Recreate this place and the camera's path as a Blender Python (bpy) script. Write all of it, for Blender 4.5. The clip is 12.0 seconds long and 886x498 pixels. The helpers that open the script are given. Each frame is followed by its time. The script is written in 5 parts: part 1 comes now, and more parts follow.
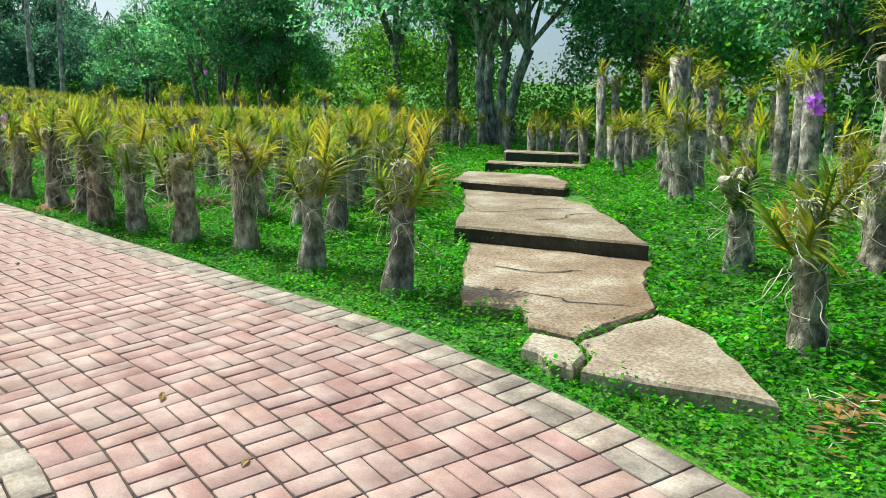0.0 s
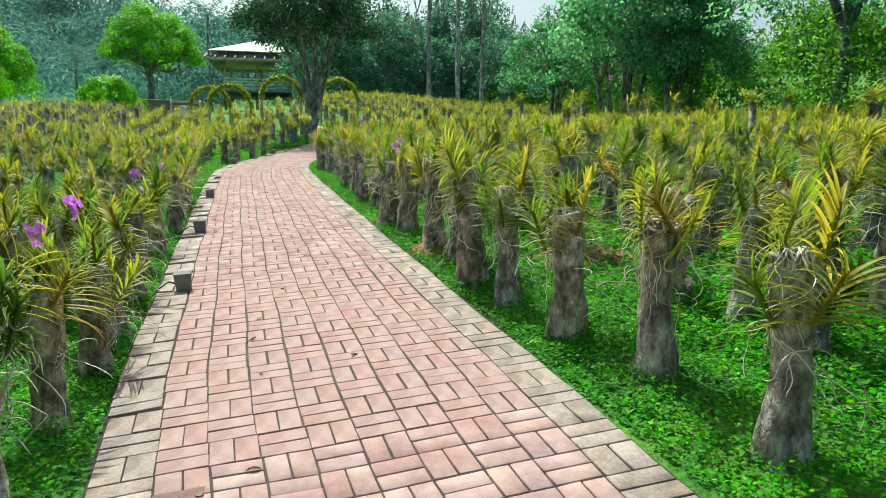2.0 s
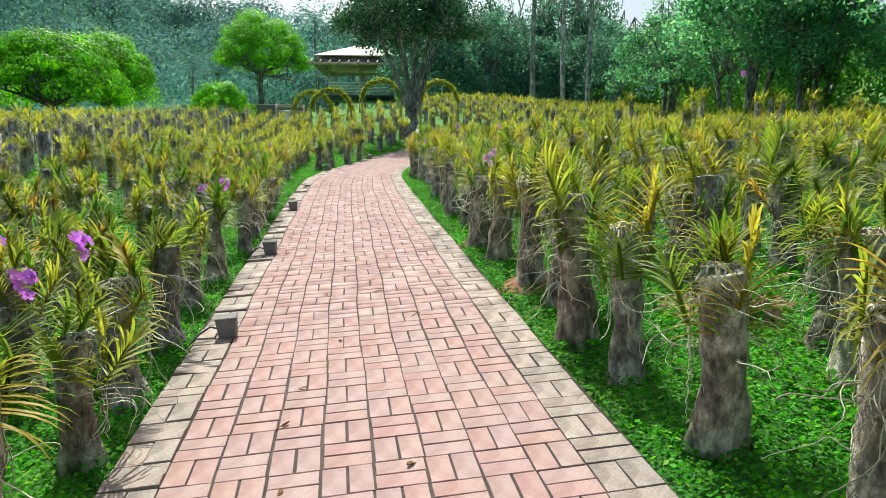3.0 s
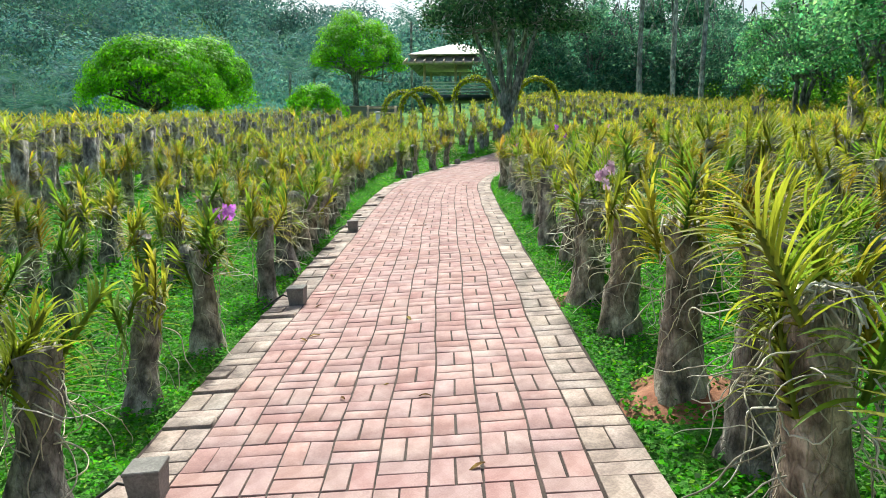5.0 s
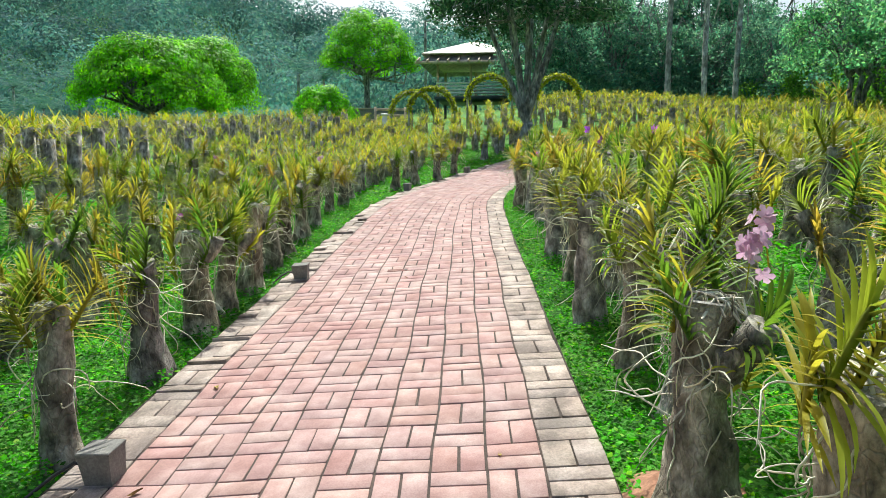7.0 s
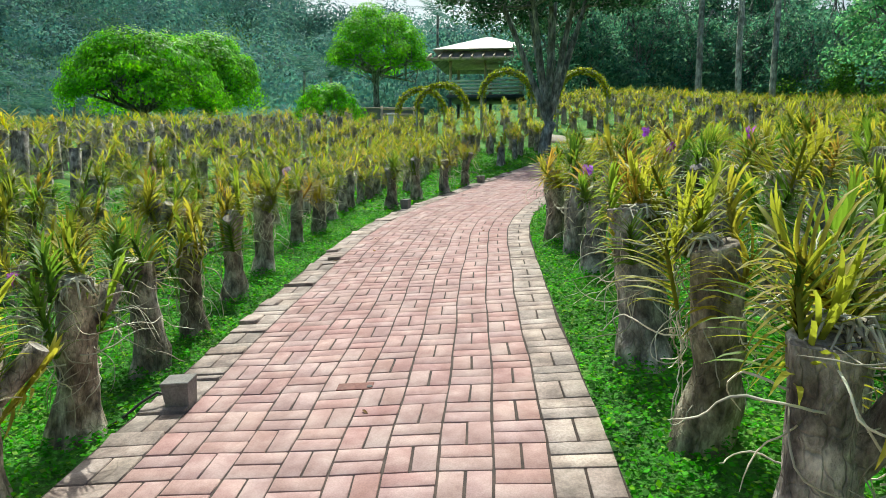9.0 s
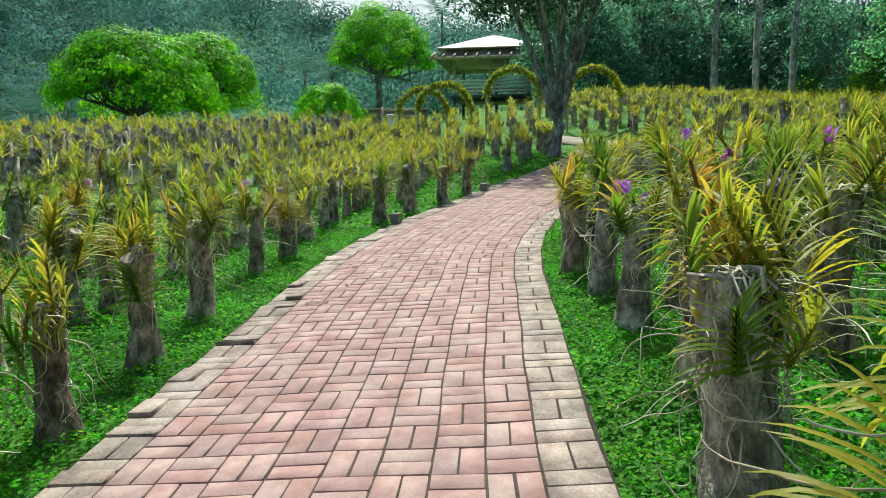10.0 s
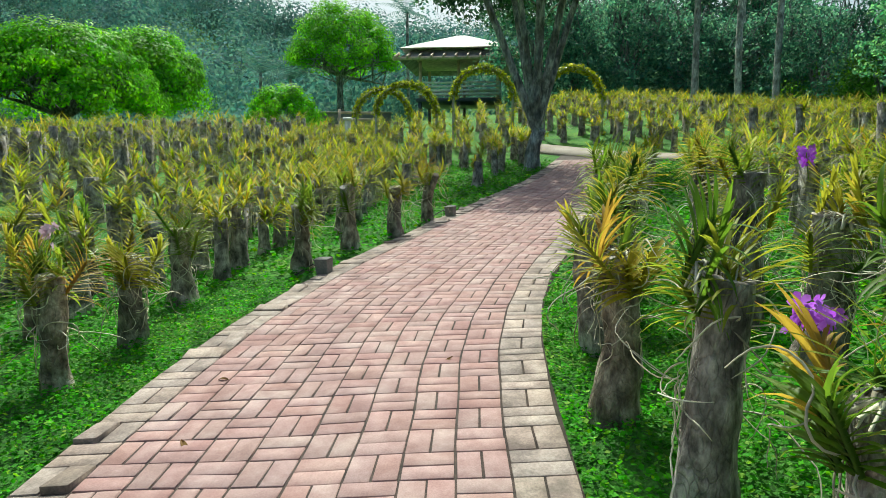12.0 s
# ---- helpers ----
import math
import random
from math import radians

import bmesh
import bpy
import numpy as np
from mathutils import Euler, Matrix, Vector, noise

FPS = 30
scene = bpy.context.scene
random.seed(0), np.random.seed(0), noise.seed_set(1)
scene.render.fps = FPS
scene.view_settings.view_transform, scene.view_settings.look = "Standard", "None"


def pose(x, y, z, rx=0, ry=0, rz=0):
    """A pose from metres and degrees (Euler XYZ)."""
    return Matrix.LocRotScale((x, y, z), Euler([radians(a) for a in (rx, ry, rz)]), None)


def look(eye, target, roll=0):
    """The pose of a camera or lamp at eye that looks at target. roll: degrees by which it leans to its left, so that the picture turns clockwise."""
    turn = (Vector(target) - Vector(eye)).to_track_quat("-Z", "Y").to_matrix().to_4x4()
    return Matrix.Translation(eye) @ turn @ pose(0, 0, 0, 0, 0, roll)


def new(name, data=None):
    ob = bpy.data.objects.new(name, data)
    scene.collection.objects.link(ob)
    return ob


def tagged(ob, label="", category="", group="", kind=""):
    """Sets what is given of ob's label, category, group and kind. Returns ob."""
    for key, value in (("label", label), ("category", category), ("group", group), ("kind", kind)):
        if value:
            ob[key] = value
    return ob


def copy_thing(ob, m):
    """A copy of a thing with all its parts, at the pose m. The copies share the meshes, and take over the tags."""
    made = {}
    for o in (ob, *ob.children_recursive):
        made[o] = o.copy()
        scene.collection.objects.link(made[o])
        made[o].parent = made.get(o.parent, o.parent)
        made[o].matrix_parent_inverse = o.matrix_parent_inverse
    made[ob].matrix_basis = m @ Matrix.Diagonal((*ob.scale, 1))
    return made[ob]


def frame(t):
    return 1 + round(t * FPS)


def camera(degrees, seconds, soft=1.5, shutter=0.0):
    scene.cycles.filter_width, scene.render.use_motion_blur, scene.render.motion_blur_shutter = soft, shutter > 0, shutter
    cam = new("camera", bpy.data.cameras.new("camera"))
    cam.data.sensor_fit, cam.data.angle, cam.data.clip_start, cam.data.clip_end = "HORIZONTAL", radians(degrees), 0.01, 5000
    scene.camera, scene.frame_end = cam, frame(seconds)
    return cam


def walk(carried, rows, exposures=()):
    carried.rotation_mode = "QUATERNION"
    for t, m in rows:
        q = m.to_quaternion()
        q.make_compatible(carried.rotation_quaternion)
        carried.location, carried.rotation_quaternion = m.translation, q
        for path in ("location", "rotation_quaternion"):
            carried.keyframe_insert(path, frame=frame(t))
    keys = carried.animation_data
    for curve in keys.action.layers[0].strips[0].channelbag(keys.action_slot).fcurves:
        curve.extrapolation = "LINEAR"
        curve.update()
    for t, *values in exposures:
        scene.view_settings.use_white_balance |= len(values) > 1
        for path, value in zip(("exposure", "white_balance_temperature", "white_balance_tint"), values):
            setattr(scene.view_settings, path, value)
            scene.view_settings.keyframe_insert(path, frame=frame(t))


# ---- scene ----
# ---------------- camera and walk ----------------
cam = camera(66.1, 12.0, 0.8)
# the hillside: layout coordinates lie in the plane of the path, which climbs ahead and to one side
SLOPE = pose(0, 0, 0, 3.9, 4.2, 0)
PATH = [
    (0, (-0.173, 0.042, 1.365), (-1.456, 1.515, 0.937), 0.6),
    (0.5, (-0.566, 0.441, 1.417), (-2.077, 1.677, 0.982), 0.0),
    (1, (-1.129, 0.76, 1.404), (-2.81, 1.751, 0.965), -0.8),
    (1.5, (-1.678, 1.01, 1.458), (-3.42, 1.894, 1.028), -1.2),
    (2, (-2.326, 1.273, 1.541), (-4.204, 1.82, 1.123), -2.1),
    (2.5, (-2.926, 1.507, 1.579), (-4.842, 1.904, 1.167), -2.8),
    (3, (-3.563, 1.67, 1.587), (-5.505, 1.929, 1.184), -2.9),
    (3.5, (-4.133, 1.793, 1.555), (-6.095, 1.827, 1.17), -3.5),
    (3.7, (-4.409, 1.834, 1.556), (-6.371, 1.852, 1.171), -3.5),
    (5.3, (-6.328, 2.099, 1.55), (-8.29, 2.072, 1.164), -3.7),
    (5.5, (-6.616, 2.13, 1.553), (-8.578, 2.101, 1.167), -3.8),
    (6, (-7.353, 2.204, 1.521), (-9.316, 2.154, 1.143), -3.9),
    (6.5, (-8.087, 2.276, 1.488), (-10.05, 2.217, 1.111), -3.8),
    (7, (-8.983, 2.355, 1.468), (-10.946, 2.281, 1.094), -3.8),
    (7.2, (-9.32, 2.36, 1.475), (-11.282, 2.283, 1.10), -3.75),
    (8.8, (-11.722, 2.398, 1.456), (-13.685, 2.29, 1.085), -3.85),
    (9, (-12.067, 2.393, 1.448), (-14.029, 2.278, 1.077), -3.9),
    (9.5, (-12.958, 2.41, 1.417), (-14.92, 2.28, 1.049), -4.1),
    (10, (-13.741, 2.475, 1.434), (-15.702, 2.339, 1.068), -4.3),
    (10.5, (-14.534, 2.544, 1.439), (-16.496, 2.428, 1.07), -4.3),
    (11, (-15.335, 2.615, 1.431), (-17.3, 2.586, 1.06), -4.1),
    (11.5, (-16.118, 2.589, 1.416), (-18.083, 2.556, 1.045), -3.8),
    (12, (-16.776, 2.516, 1.445), (-18.743, 2.475, 1.084), -3.8),
]
walk(cam, [(t, SLOPE @ look(eye, target, roll)) for t, eye, target, roll in PATH], [(0, 0.3, 6300, -8), (0.7, 0.27, 6300, -12), (1.5, 0.24, 6300, -9), (3.5, 0.36, 6320, 1), (7, 0.41, 6260, 2), (9, 0.16, 6260, -1), (12, 0.06, 6300, -5)])

# ---------------- sky and sun ----------------
SUN_EL, SUN_TO = 57.0, Vector((-1.0, -0.12, 0.0)).normalized()
sun_dir = SUN_TO * math.cos(radians(SUN_EL)) + Vector((0, 0, math.sin(radians(SUN_EL))))
world = bpy.data.worlds.new("sky")
scene.world = world
world.use_nodes = True
wn = world.node_tree.nodes
sky = wn.new("ShaderNodeTexSky")
sky.sky_type, sky.sun_disc = "NISHITA", False
sky.sun_elevation, sky.sun_rotation = radians(SUN_EL), math.atan2(SUN_TO.x, SUN_TO.y)
sky.dust_density, sky.air_density = 5.0, 1.0
wn["Background"].inputs["Strength"].default_value = 0.13
world.node_tree.links.new(sky.outputs[0], wn["Background"].inputs["Color"])
sun = new("sun", bpy.data.lights.new("sun", "SUN"))
sun.data.energy, sun.data.angle, sun.data.color = 4.6, radians(0.55), (1.0, 0.95, 0.86)
sun.matrix_world = look(sun_dir * 50, (0, 0, 0))


# ---------------- materials ----------------
def ramp(nt, fac, stops):
    r = nt.nodes.new("ShaderNodeValToRGB")
    els = r.color_ramp.elements
    while len(els) < len(stops):
        els.new(0.5)
    for e, (p, c) in zip(els, stops):
        e.position, e.color = p, (*c, 1)
    nt.links.new(fac, r.inputs[0])
    return r.outputs[0]


def noise_tex(nt, scale, detail=4.0, rough=0.55, coord="Object", stretch=None):
    tc = nt.nodes.new("ShaderNodeTexCoord")
    v = tc.outputs[coord]
    if stretch:
        mp = nt.nodes.new("ShaderNodeMapping")
        mp.inputs["Scale"].default_value = stretch
        nt.links.new(v, mp.inputs[0])
        v = mp.outputs[0]
    n = nt.nodes.new("ShaderNodeTexNoise")
    n.inputs["Scale"].default_value, n.inputs["Detail"].default_value, n.inputs["Roughness"].default_value = scale, detail, rough
    nt.links.new(v, n.inputs["Vector"])
    return n.outputs["Fac"]


def mix(nt, a, b, fac, mode="MIX"):
    m = nt.nodes.new("ShaderNodeMix")
    m.data_type, m.blend_type = "RGBA", mode
    for sock, v in ((m.inputs[0], fac), (m.inputs[6], a), (m.inputs[7], b)):
        if isinstance(v, (int, float)):
            sock.default_value = v
        elif isinstance(v, tuple):
            sock.default_value = (*v, 1)
        else:
            nt.links.new(v, sock)
    return m.outputs[2]


def spread(nt, col, source, dh=0.03, ds=0.2, dv=0.35):
    """Varies a colour's hue, saturation and value by a random number."""
    h = nt.nodes.new("ShaderNodeHueSaturation")
    for key, d, mul in (("Hue", dh, 1.0), ("Saturation", ds, 7.3), ("Value", dv, 3.7)):
        a = nt.nodes.new("ShaderNodeMath")
        a.operation = "MULTIPLY"
        nt.links.new(source, a.inputs[0])
        a.inputs[1].default_value = mul
        f = nt.nodes.new("ShaderNodeMath")
        f.operation = "FRACT"
        nt.links.new(a.outputs[0], f.inputs[0])
        m = nt.nodes.new("ShaderNodeMapRange")
        mid = 0.5 if key == "Hue" else 1.0
        m.inputs["To Min"].default_value, m.inputs["To Max"].default_value = mid - d, mid + d
        nt.links.new(f.outputs[0], m.inputs["Value"])
        nt.links.new(m.outputs[0], h.inputs[key])
    nt.links.new(col, h.inputs["Color"])
    return h.outputs[0]


def rnd(nt, kind):
    if kind == "object":
        return nt.nodes.new("ShaderNodeObjectInfo").outputs["Random"]
    return nt.nodes.new("ShaderNodeNewGeometry").outputs["Random Per Island"]


def material(name):
    m = bpy.data.materials.new(name)
    m.use_nodes = True
    return m, m.node_tree, m.node_tree.nodes["Principled BSDF"]


def bump(nt, bsdf, height, strength=0.5, dist=0.01):
    b = nt.nodes.new("ShaderNodeBump")
    b.inputs["Strength"].default_value, b.inputs["Distance"].default_value = strength, dist
    nt.links.new(height, b.inputs["Height"])
    nt.links.new(b.outputs[0], bsdf.inputs["Normal"])


def leaf_material(name, stops, rough=0.45, through_light=0.4, source="island", dh=0.02, ds=0.15, dv=0.35, glow=1.6, patch=6.0, dim=0.55, high=1.2, gloss=0.25, edges=(0.36, 0.62), blue=0.6):
    """A thin leaf: gloss on top, light passing through."""
    m, nt, b = material(name)
    col = ramp(nt, rnd(nt, source), stops)
    col = spread(nt, col, rnd(nt, "island"), dh, ds, dv)
    col = mix(nt, col, ramp(nt, noise_tex(nt, patch), [(edges[0], (dim, dim, dim * 0.95)), (edges[1], (high, high, high * 0.96))]), 0.85, "MULTIPLY")
    nt.links.new(col, b.inputs["Base Color"])
    b.inputs["Roughness"].default_value, b.inputs["Specular IOR Level"].default_value = rough, gloss
    t = nt.nodes.new("ShaderNodeBsdfTranslucent")
    nt.links.new(mix(nt, col, (glow, glow, glow * blue), 1.0, "MULTIPLY"), t.inputs["Color"])
    s = nt.nodes.new("ShaderNodeMixShader")
    s.inputs[0].default_value = through_light
    nt.links.new(b.outputs[0], s.inputs[1])
    nt.links.new(t.outputs[0], s.inputs[2])
    nt.links.new(s.outputs[0], nt.nodes["Material Output"].inputs["Surface"])
    return m


def stone_material(name, stops, scale, source="object", rough=0.85, fine=60, spots=(0.09, 0.08, 0.07), dv=0.12, stain=0.5, dh=0.008, speck=0.8, low=0.7):
    m, nt, b = material(name)
    col = ramp(nt, noise_tex(nt, scale, 5.0, 0.6), stops)
    col = spread(nt, col, rnd(nt, source), dh, 0.14, dv)
    grime = ramp(nt, noise_tex(nt, scale * 0.35, 6.0, 0.7), [(0.52, (0, 0, 0)), (0.66, (1, 1, 1))])
    g2 = nt.nodes.new("ShaderNodeMath")
    g2.operation = "MULTIPLY"
    g2.inputs[1].default_value = stain
    nt.links.new(grime, g2.inputs[0])
    col = mix(nt, col, spots, g2.outputs[0])
    grain = noise_tex(nt, fine, 3.0, 0.7)
    col = mix(nt, col, ramp(nt, grain, [(0.36, (low, low, low)), (0.62, (1.12, 1.12, 1.12))]), speck, "MULTIPLY")
    nt.links.new(col, b.inputs["Base Color"])
    b.inputs["Roughness"].default_value = rough
    bump(nt, b, grain, 0.35, 0.004)
    return m


def bark_material(name, stops, scale=9.0, depth=0.02, tall=0.35, crack=0.0):
    m, nt, b = material(name)
    n = noise_tex(nt, scale, 6.0, 0.62, stretch=(1, 1, tall))
    col = ramp(nt, n, stops)
    blot = ramp(nt, noise_tex(nt, scale * 0.3, 4.0), [(0.4, (0.5, 0.47, 0.43)), (0.6, (1.3, 1.3, 1.3))])
    col = mix(nt, col, blot, 0.85, "MULTIPLY")
    fine = noise_tex(nt, scale * 3.1, 5.0, 0.7, stretch=(1, 1, tall * 0.8))
    col = mix(nt, col, ramp(nt, fine, [(0.38, (0.62, 0.6, 0.57)), (0.5, (1.1, 1.1, 1.1)), (0.64, (1.4, 1.4, 1.4))]), 0.6, "MULTIPLY")
    height = mix(nt, n, fine, 0.4)
    if crack:
        tc = nt.nodes.new("ShaderNodeTexCoord")
        mp = nt.nodes.new("ShaderNodeMapping")
        mp.inputs["Scale"].default_value = (1, 1, 0.6)
        nt.links.new(tc.outputs["Object"], mp.inputs[0])
        warp = nt.nodes.new("ShaderNodeTexNoise")
        warp.inputs["Scale"].default_value = 12.0
        nt.links.new(mp.outputs[0], warp.inputs["Vector"])
        cell = nt.nodes.new("ShaderNodeTexVoronoi")
        cell.feature = "DISTANCE_TO_EDGE"
        cell.inputs["Scale"].default_value = crack
        nt.links.new(mix(nt, mp.outputs[0], warp.outputs["Color"], 0.12), cell.inputs["Vector"])
        line = ramp(nt, cell.outputs["Distance"], [(0.0, (0.3, 0.27, 0.24)), (0.09, (1, 1, 1))])
        col = mix(nt, col, line, 0.3, "MULTIPLY")
        height = mix(nt, height, line, 0.3, "MULTIPLY")
    col = spread(nt, col, rnd(nt, "object"), 0.02, 0.4, 0.3)
    nt.links.new(col, b.inputs["Base Color"])
    b.inputs["Roughness"].default_value = 0.9
    bump(nt, b, height, 1.0, depth * 1.5)
    return m


def plain_material(name, col, rough=0.6, metal=0.0, vary=0.15, scale=8.0):
    m, nt, b = material(name)
    c = ramp(nt, noise_tex(nt, scale, 5.0), [(0.3, tuple(v * (1 - vary) for v in col)), (0.7, tuple(min(1, v * (1 + vary)) for v in col))])
    nt.links.new(c, b.inputs["Base Color"])
    b.inputs["Roughness"].default_value, b.inputs["Metallic"].default_value = rough, metal
    return m


M_ORCHID = leaf_material("orchid_leaf", [(0.0, (0.11, 0.25, 0.02)), (0.28, (0.215, 0.345, 0.026)), (0.6, (0.38, 0.415, 0.033)), (0.92, (0.5, 0.42, 0.04)), (1.0, (0.48, 0.28, 0.05))],
                         0.45, 0.52, "object", 0.02, 0.12, 0.35, 1.7, 5.0, 0.65, gloss=0.2)
M_ORCHID_FAR = leaf_material("orchid_leaf_far", [(0.0, (0.13, 0.24, 0.032)), (0.4, (0.255, 0.32, 0.042)), (0.75, (0.39, 0.355, 0.05)), (1.0, (0.43, 0.25, 0.065))], 0.5, 0.45, patch=2.0, dim=0.55, gloss=0.15)
M_ARCH = leaf_material("arch_leaf", [(0.0, (0.12, 0.22, 0.02)), (0.5, (0.28, 0.34, 0.03)), (1.0, (0.46, 0.42, 0.05))], 0.5, 0.45)
M_COVER = leaf_material("ground_cover_leaf", [(0.0, (0.018, 0.15, 0.006)), (0.5, (0.045, 0.28, 0.009)), (0.85, (0.12, 0.38, 0.012)), (1.0, (0.28, 0.43, 0.02))], 0.62, 0.35, dv=0.3, patch=2.5, dim=0.5, high=1.3, gloss=0.1)
M_LEAF_ROUND = leaf_material("round_tree_leaf", [(0.0, (0.07, 0.3, 0.012)), (0.6, (0.17, 0.48, 0.016)), (1.0, (0.34, 0.6, 0.03))], 0.55, 0.45, patch=0.9, dim=0.7)
M_LEAF_DARK = leaf_material("dark_tree_leaf", [(0.0, (0.052, 0.175, 0.14)), (0.6, (0.105, 0.3, 0.2)), (1.0, (0.21, 0.42, 0.2))], 0.5, 0.68, patch=1.2, dim=0.7)
# deep green foliage, bluer than the leaves themselves to carry the haze
M_LEAF_DEEP = leaf_material("deep_hazy_leaf", [(0.0, (0.042, 0.14, 0.145)), (0.6, (0.082, 0.22, 0.21)), (1.0, (0.165, 0.335, 0.255))], 0.55, 0.62, patch=0.8)
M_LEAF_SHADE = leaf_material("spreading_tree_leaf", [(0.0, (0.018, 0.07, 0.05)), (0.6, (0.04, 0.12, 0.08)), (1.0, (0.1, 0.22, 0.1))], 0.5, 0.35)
M_LEAF_MID = leaf_material("bush_leaf", [(0.0, (0.045, 0.17, 0.035)), (0.6, (0.11, 0.29, 0.045)), (1.0, (0.23, 0.38, 0.06))], 0.5, 0.6, patch=1.5, dim=0.7)
# blue in these far leaf colours stands in for distance haze
M_LEAF_HAZE = leaf_material("hazy_hill_leaf", [(0.0, (0.063, 0.155, 0.2)), (0.6, (0.09, 0.21, 0.245)), (1.0, (0.138, 0.285, 0.275))], 0.9, 0.3, dv=0.08, patch=0.055, dim=0.5, high=1.55, edges=(0.42, 0.6))
M_LOG = bark_material("post_bark", [(0.36, (0.1, 0.092, 0.076)), (0.47, (0.265, 0.24, 0.195)), (0.55, (0.41, 0.375, 0.31)), (0.66, (0.59, 0.55, 0.47))], 13.0, 0.03, 0.6, 22.0)
M_CUT = bark_material("cut_wood", [(0.36, (0.14, 0.12, 0.1)), (0.5, (0.3, 0.265, 0.22)), (0.64, (0.5, 0.46, 0.4))], 14.0, 0.01, 1.0)
M_TRUNK = bark_material("tree_bark", [(0.38, (0.08, 0.09, 0.095)), (0.5, (0.18, 0.195, 0.2)), (0.64, (0.36, 0.37, 0.37))], 9.0, 0.04)
M_PALE = bark_material("pale_bark", [(0.38, (0.18, 0.19, 0.185)), (0.5, (0.33, 0.34, 0.33)), (0.62, (0.5, 0.5, 0.47))], 7.0, 0.03)
M_ROOT = leaf_material("aerial_root", [(0.0, (0.42, 0.39, 0.28)), (0.5, (0.66, 0.63, 0.51)), (1.0, (0.8, 0.78, 0.68))], 0.7, 0.05, dv=0.3)
M_PETAL = leaf_material("orchid_petal", [(0.0, (0.46, 0.1, 0.66)), (0.5, (0.54, 0.17, 0.76)), (1.0, (0.64, 0.2, 0.62))], 0.45, 0.45, "object", 0.01, 0.1, 0.15, 1.2, blue=1.25)
M_PALE_PETAL = leaf_material("pale_petal", [(0.0, (0.72, 0.4, 0.62)), (1.0, (0.76, 0.54, 0.66))], 0.45, 0.45, "object", 0.01, 0.1, 0.1, 1.1, blue=1.1)
PINK = [(0.34, (0.3, 0.182, 0.168)), (0.5, (0.385, 0.252, 0.236)), (0.64, (0.47, 0.335, 0.31))]
GREY = [(0.36, (0.19, 0.148, 0.128)), (0.5, (0.33, 0.262, 0.226)), (0.64, (0.45, 0.372, 0.325))]
M_PAVER = stone_material("paver_pink", PINK, 5.0, "object", 0.9, 130, (0.24, 0.13, 0.125), 0.045, 0.45, 0.008, 0.5)
M_PAVER_J = stone_material("paver_pink_run", PINK, 5.0, "island", 0.9, 130, (0.24, 0.13, 0.125), 0.045, 0.45, 0.008, 0.5)
M_EDGE = stone_material("paver_grey", GREY, 5.0, "object", 0.8, 70, (0.13, 0.11, 0.09), 0.14, 0.6)
M_EDGE_J = stone_material("paver_grey_run", GREY, 5.0, "island", 0.8, 70, (0.13, 0.11, 0.09), 0.14, 0.6)
M_JOINT = stone_material("joint_dirt", [(0.36, (0.022, 0.013, 0.01)), (0.64, (0.065, 0.04, 0.03))], 8.0)
M_SLAB = stone_material("old_concrete", [(0.34, (0.22, 0.145, 0.09)), (0.5, (0.32, 0.235, 0.165)), (0.64, (0.46, 0.385, 0.31))], 1.8, "object", 0.9, 48, (0.16, 0.095, 0.05), 0.08, 0.6, 0.01, 1.0, 0.45)
M_SLAB_PALE = stone_material("pale_worn_concrete", [(0.34, (0.3, 0.235, 0.18)), (0.5, (0.43, 0.36, 0.29)), (0.64, (0.55, 0.49, 0.42))], 2.2, "object", 0.9, 48, (0.2, 0.14, 0.09), 0.05, 0.5, 0.008, 1.0, 0.5)
# mossy concrete, with the shade under the slab rims put into its near-black colour
M_RISER = stone_material("mossy_shaded_concrete", [(0.3, (0.02, 0.02, 0.014)), (0.7, (0.07, 0.062, 0.045))], 6.0, "object", 0.95, 50, (0.02, 0.03, 0.012), 0.05, 0.6)
M_SOIL = stone_material("red_soil", [(0.3, (0.2, 0.09, 0.05)), (0.7, (0.4, 0.22, 0.13))], 9.0, "object", 0.95, 60, (0.12, 0.09, 0.05), 0.05, 0.5)
M_STAIN = stone_material("stained_brick", [(0.36, (0.14, 0.06, 0.05)), (0.64, (0.25, 0.13, 0.11))], 9.0, "object", 0.8, 60, (0.06, 0.03, 0.025), 0.05, 0.5)
M_DRY = leaf_material("dry_leaf", [(0.0, (0.16, 0.08, 0.03)), (0.6, (0.32, 0.19, 0.07)), (1.0, (0.45, 0.34, 0.12))], 0.7, 0.15, "object")
M_PALE_PATH = stone_material("pale_concrete", [(0.3, (0.27, 0.24, 0.2)), (0.7, (0.38, 0.35, 0.3))], 1.2, "object", 0.9, 40, (0.25, 0.21, 0.16), 0.05, 0.4)
M_CEMENT = stone_material("lamp_cement", [(0.3, (0.17, 0.165, 0.155)), (0.7, (0.27, 0.26, 0.245))], 9.0, "object", 0.85, 80, (0.13, 0.12, 0.1), 0.1, 0.5)
M_WHITE = plain_material("white_paint", (0.84, 0.86, 0.88), 0.5, 0, 0.06, 2.0)
M_ROOF = stone_material("roof_sheet", [(0.36, (0.5, 0.46, 0.42)), (0.5, (0.66, 0.62, 0.58)), (0.64, (0.78, 0.75, 0.71))], 1.4, "object", 0.6, 20, (0.25, 0.22, 0.19), 0.05, 0.4)
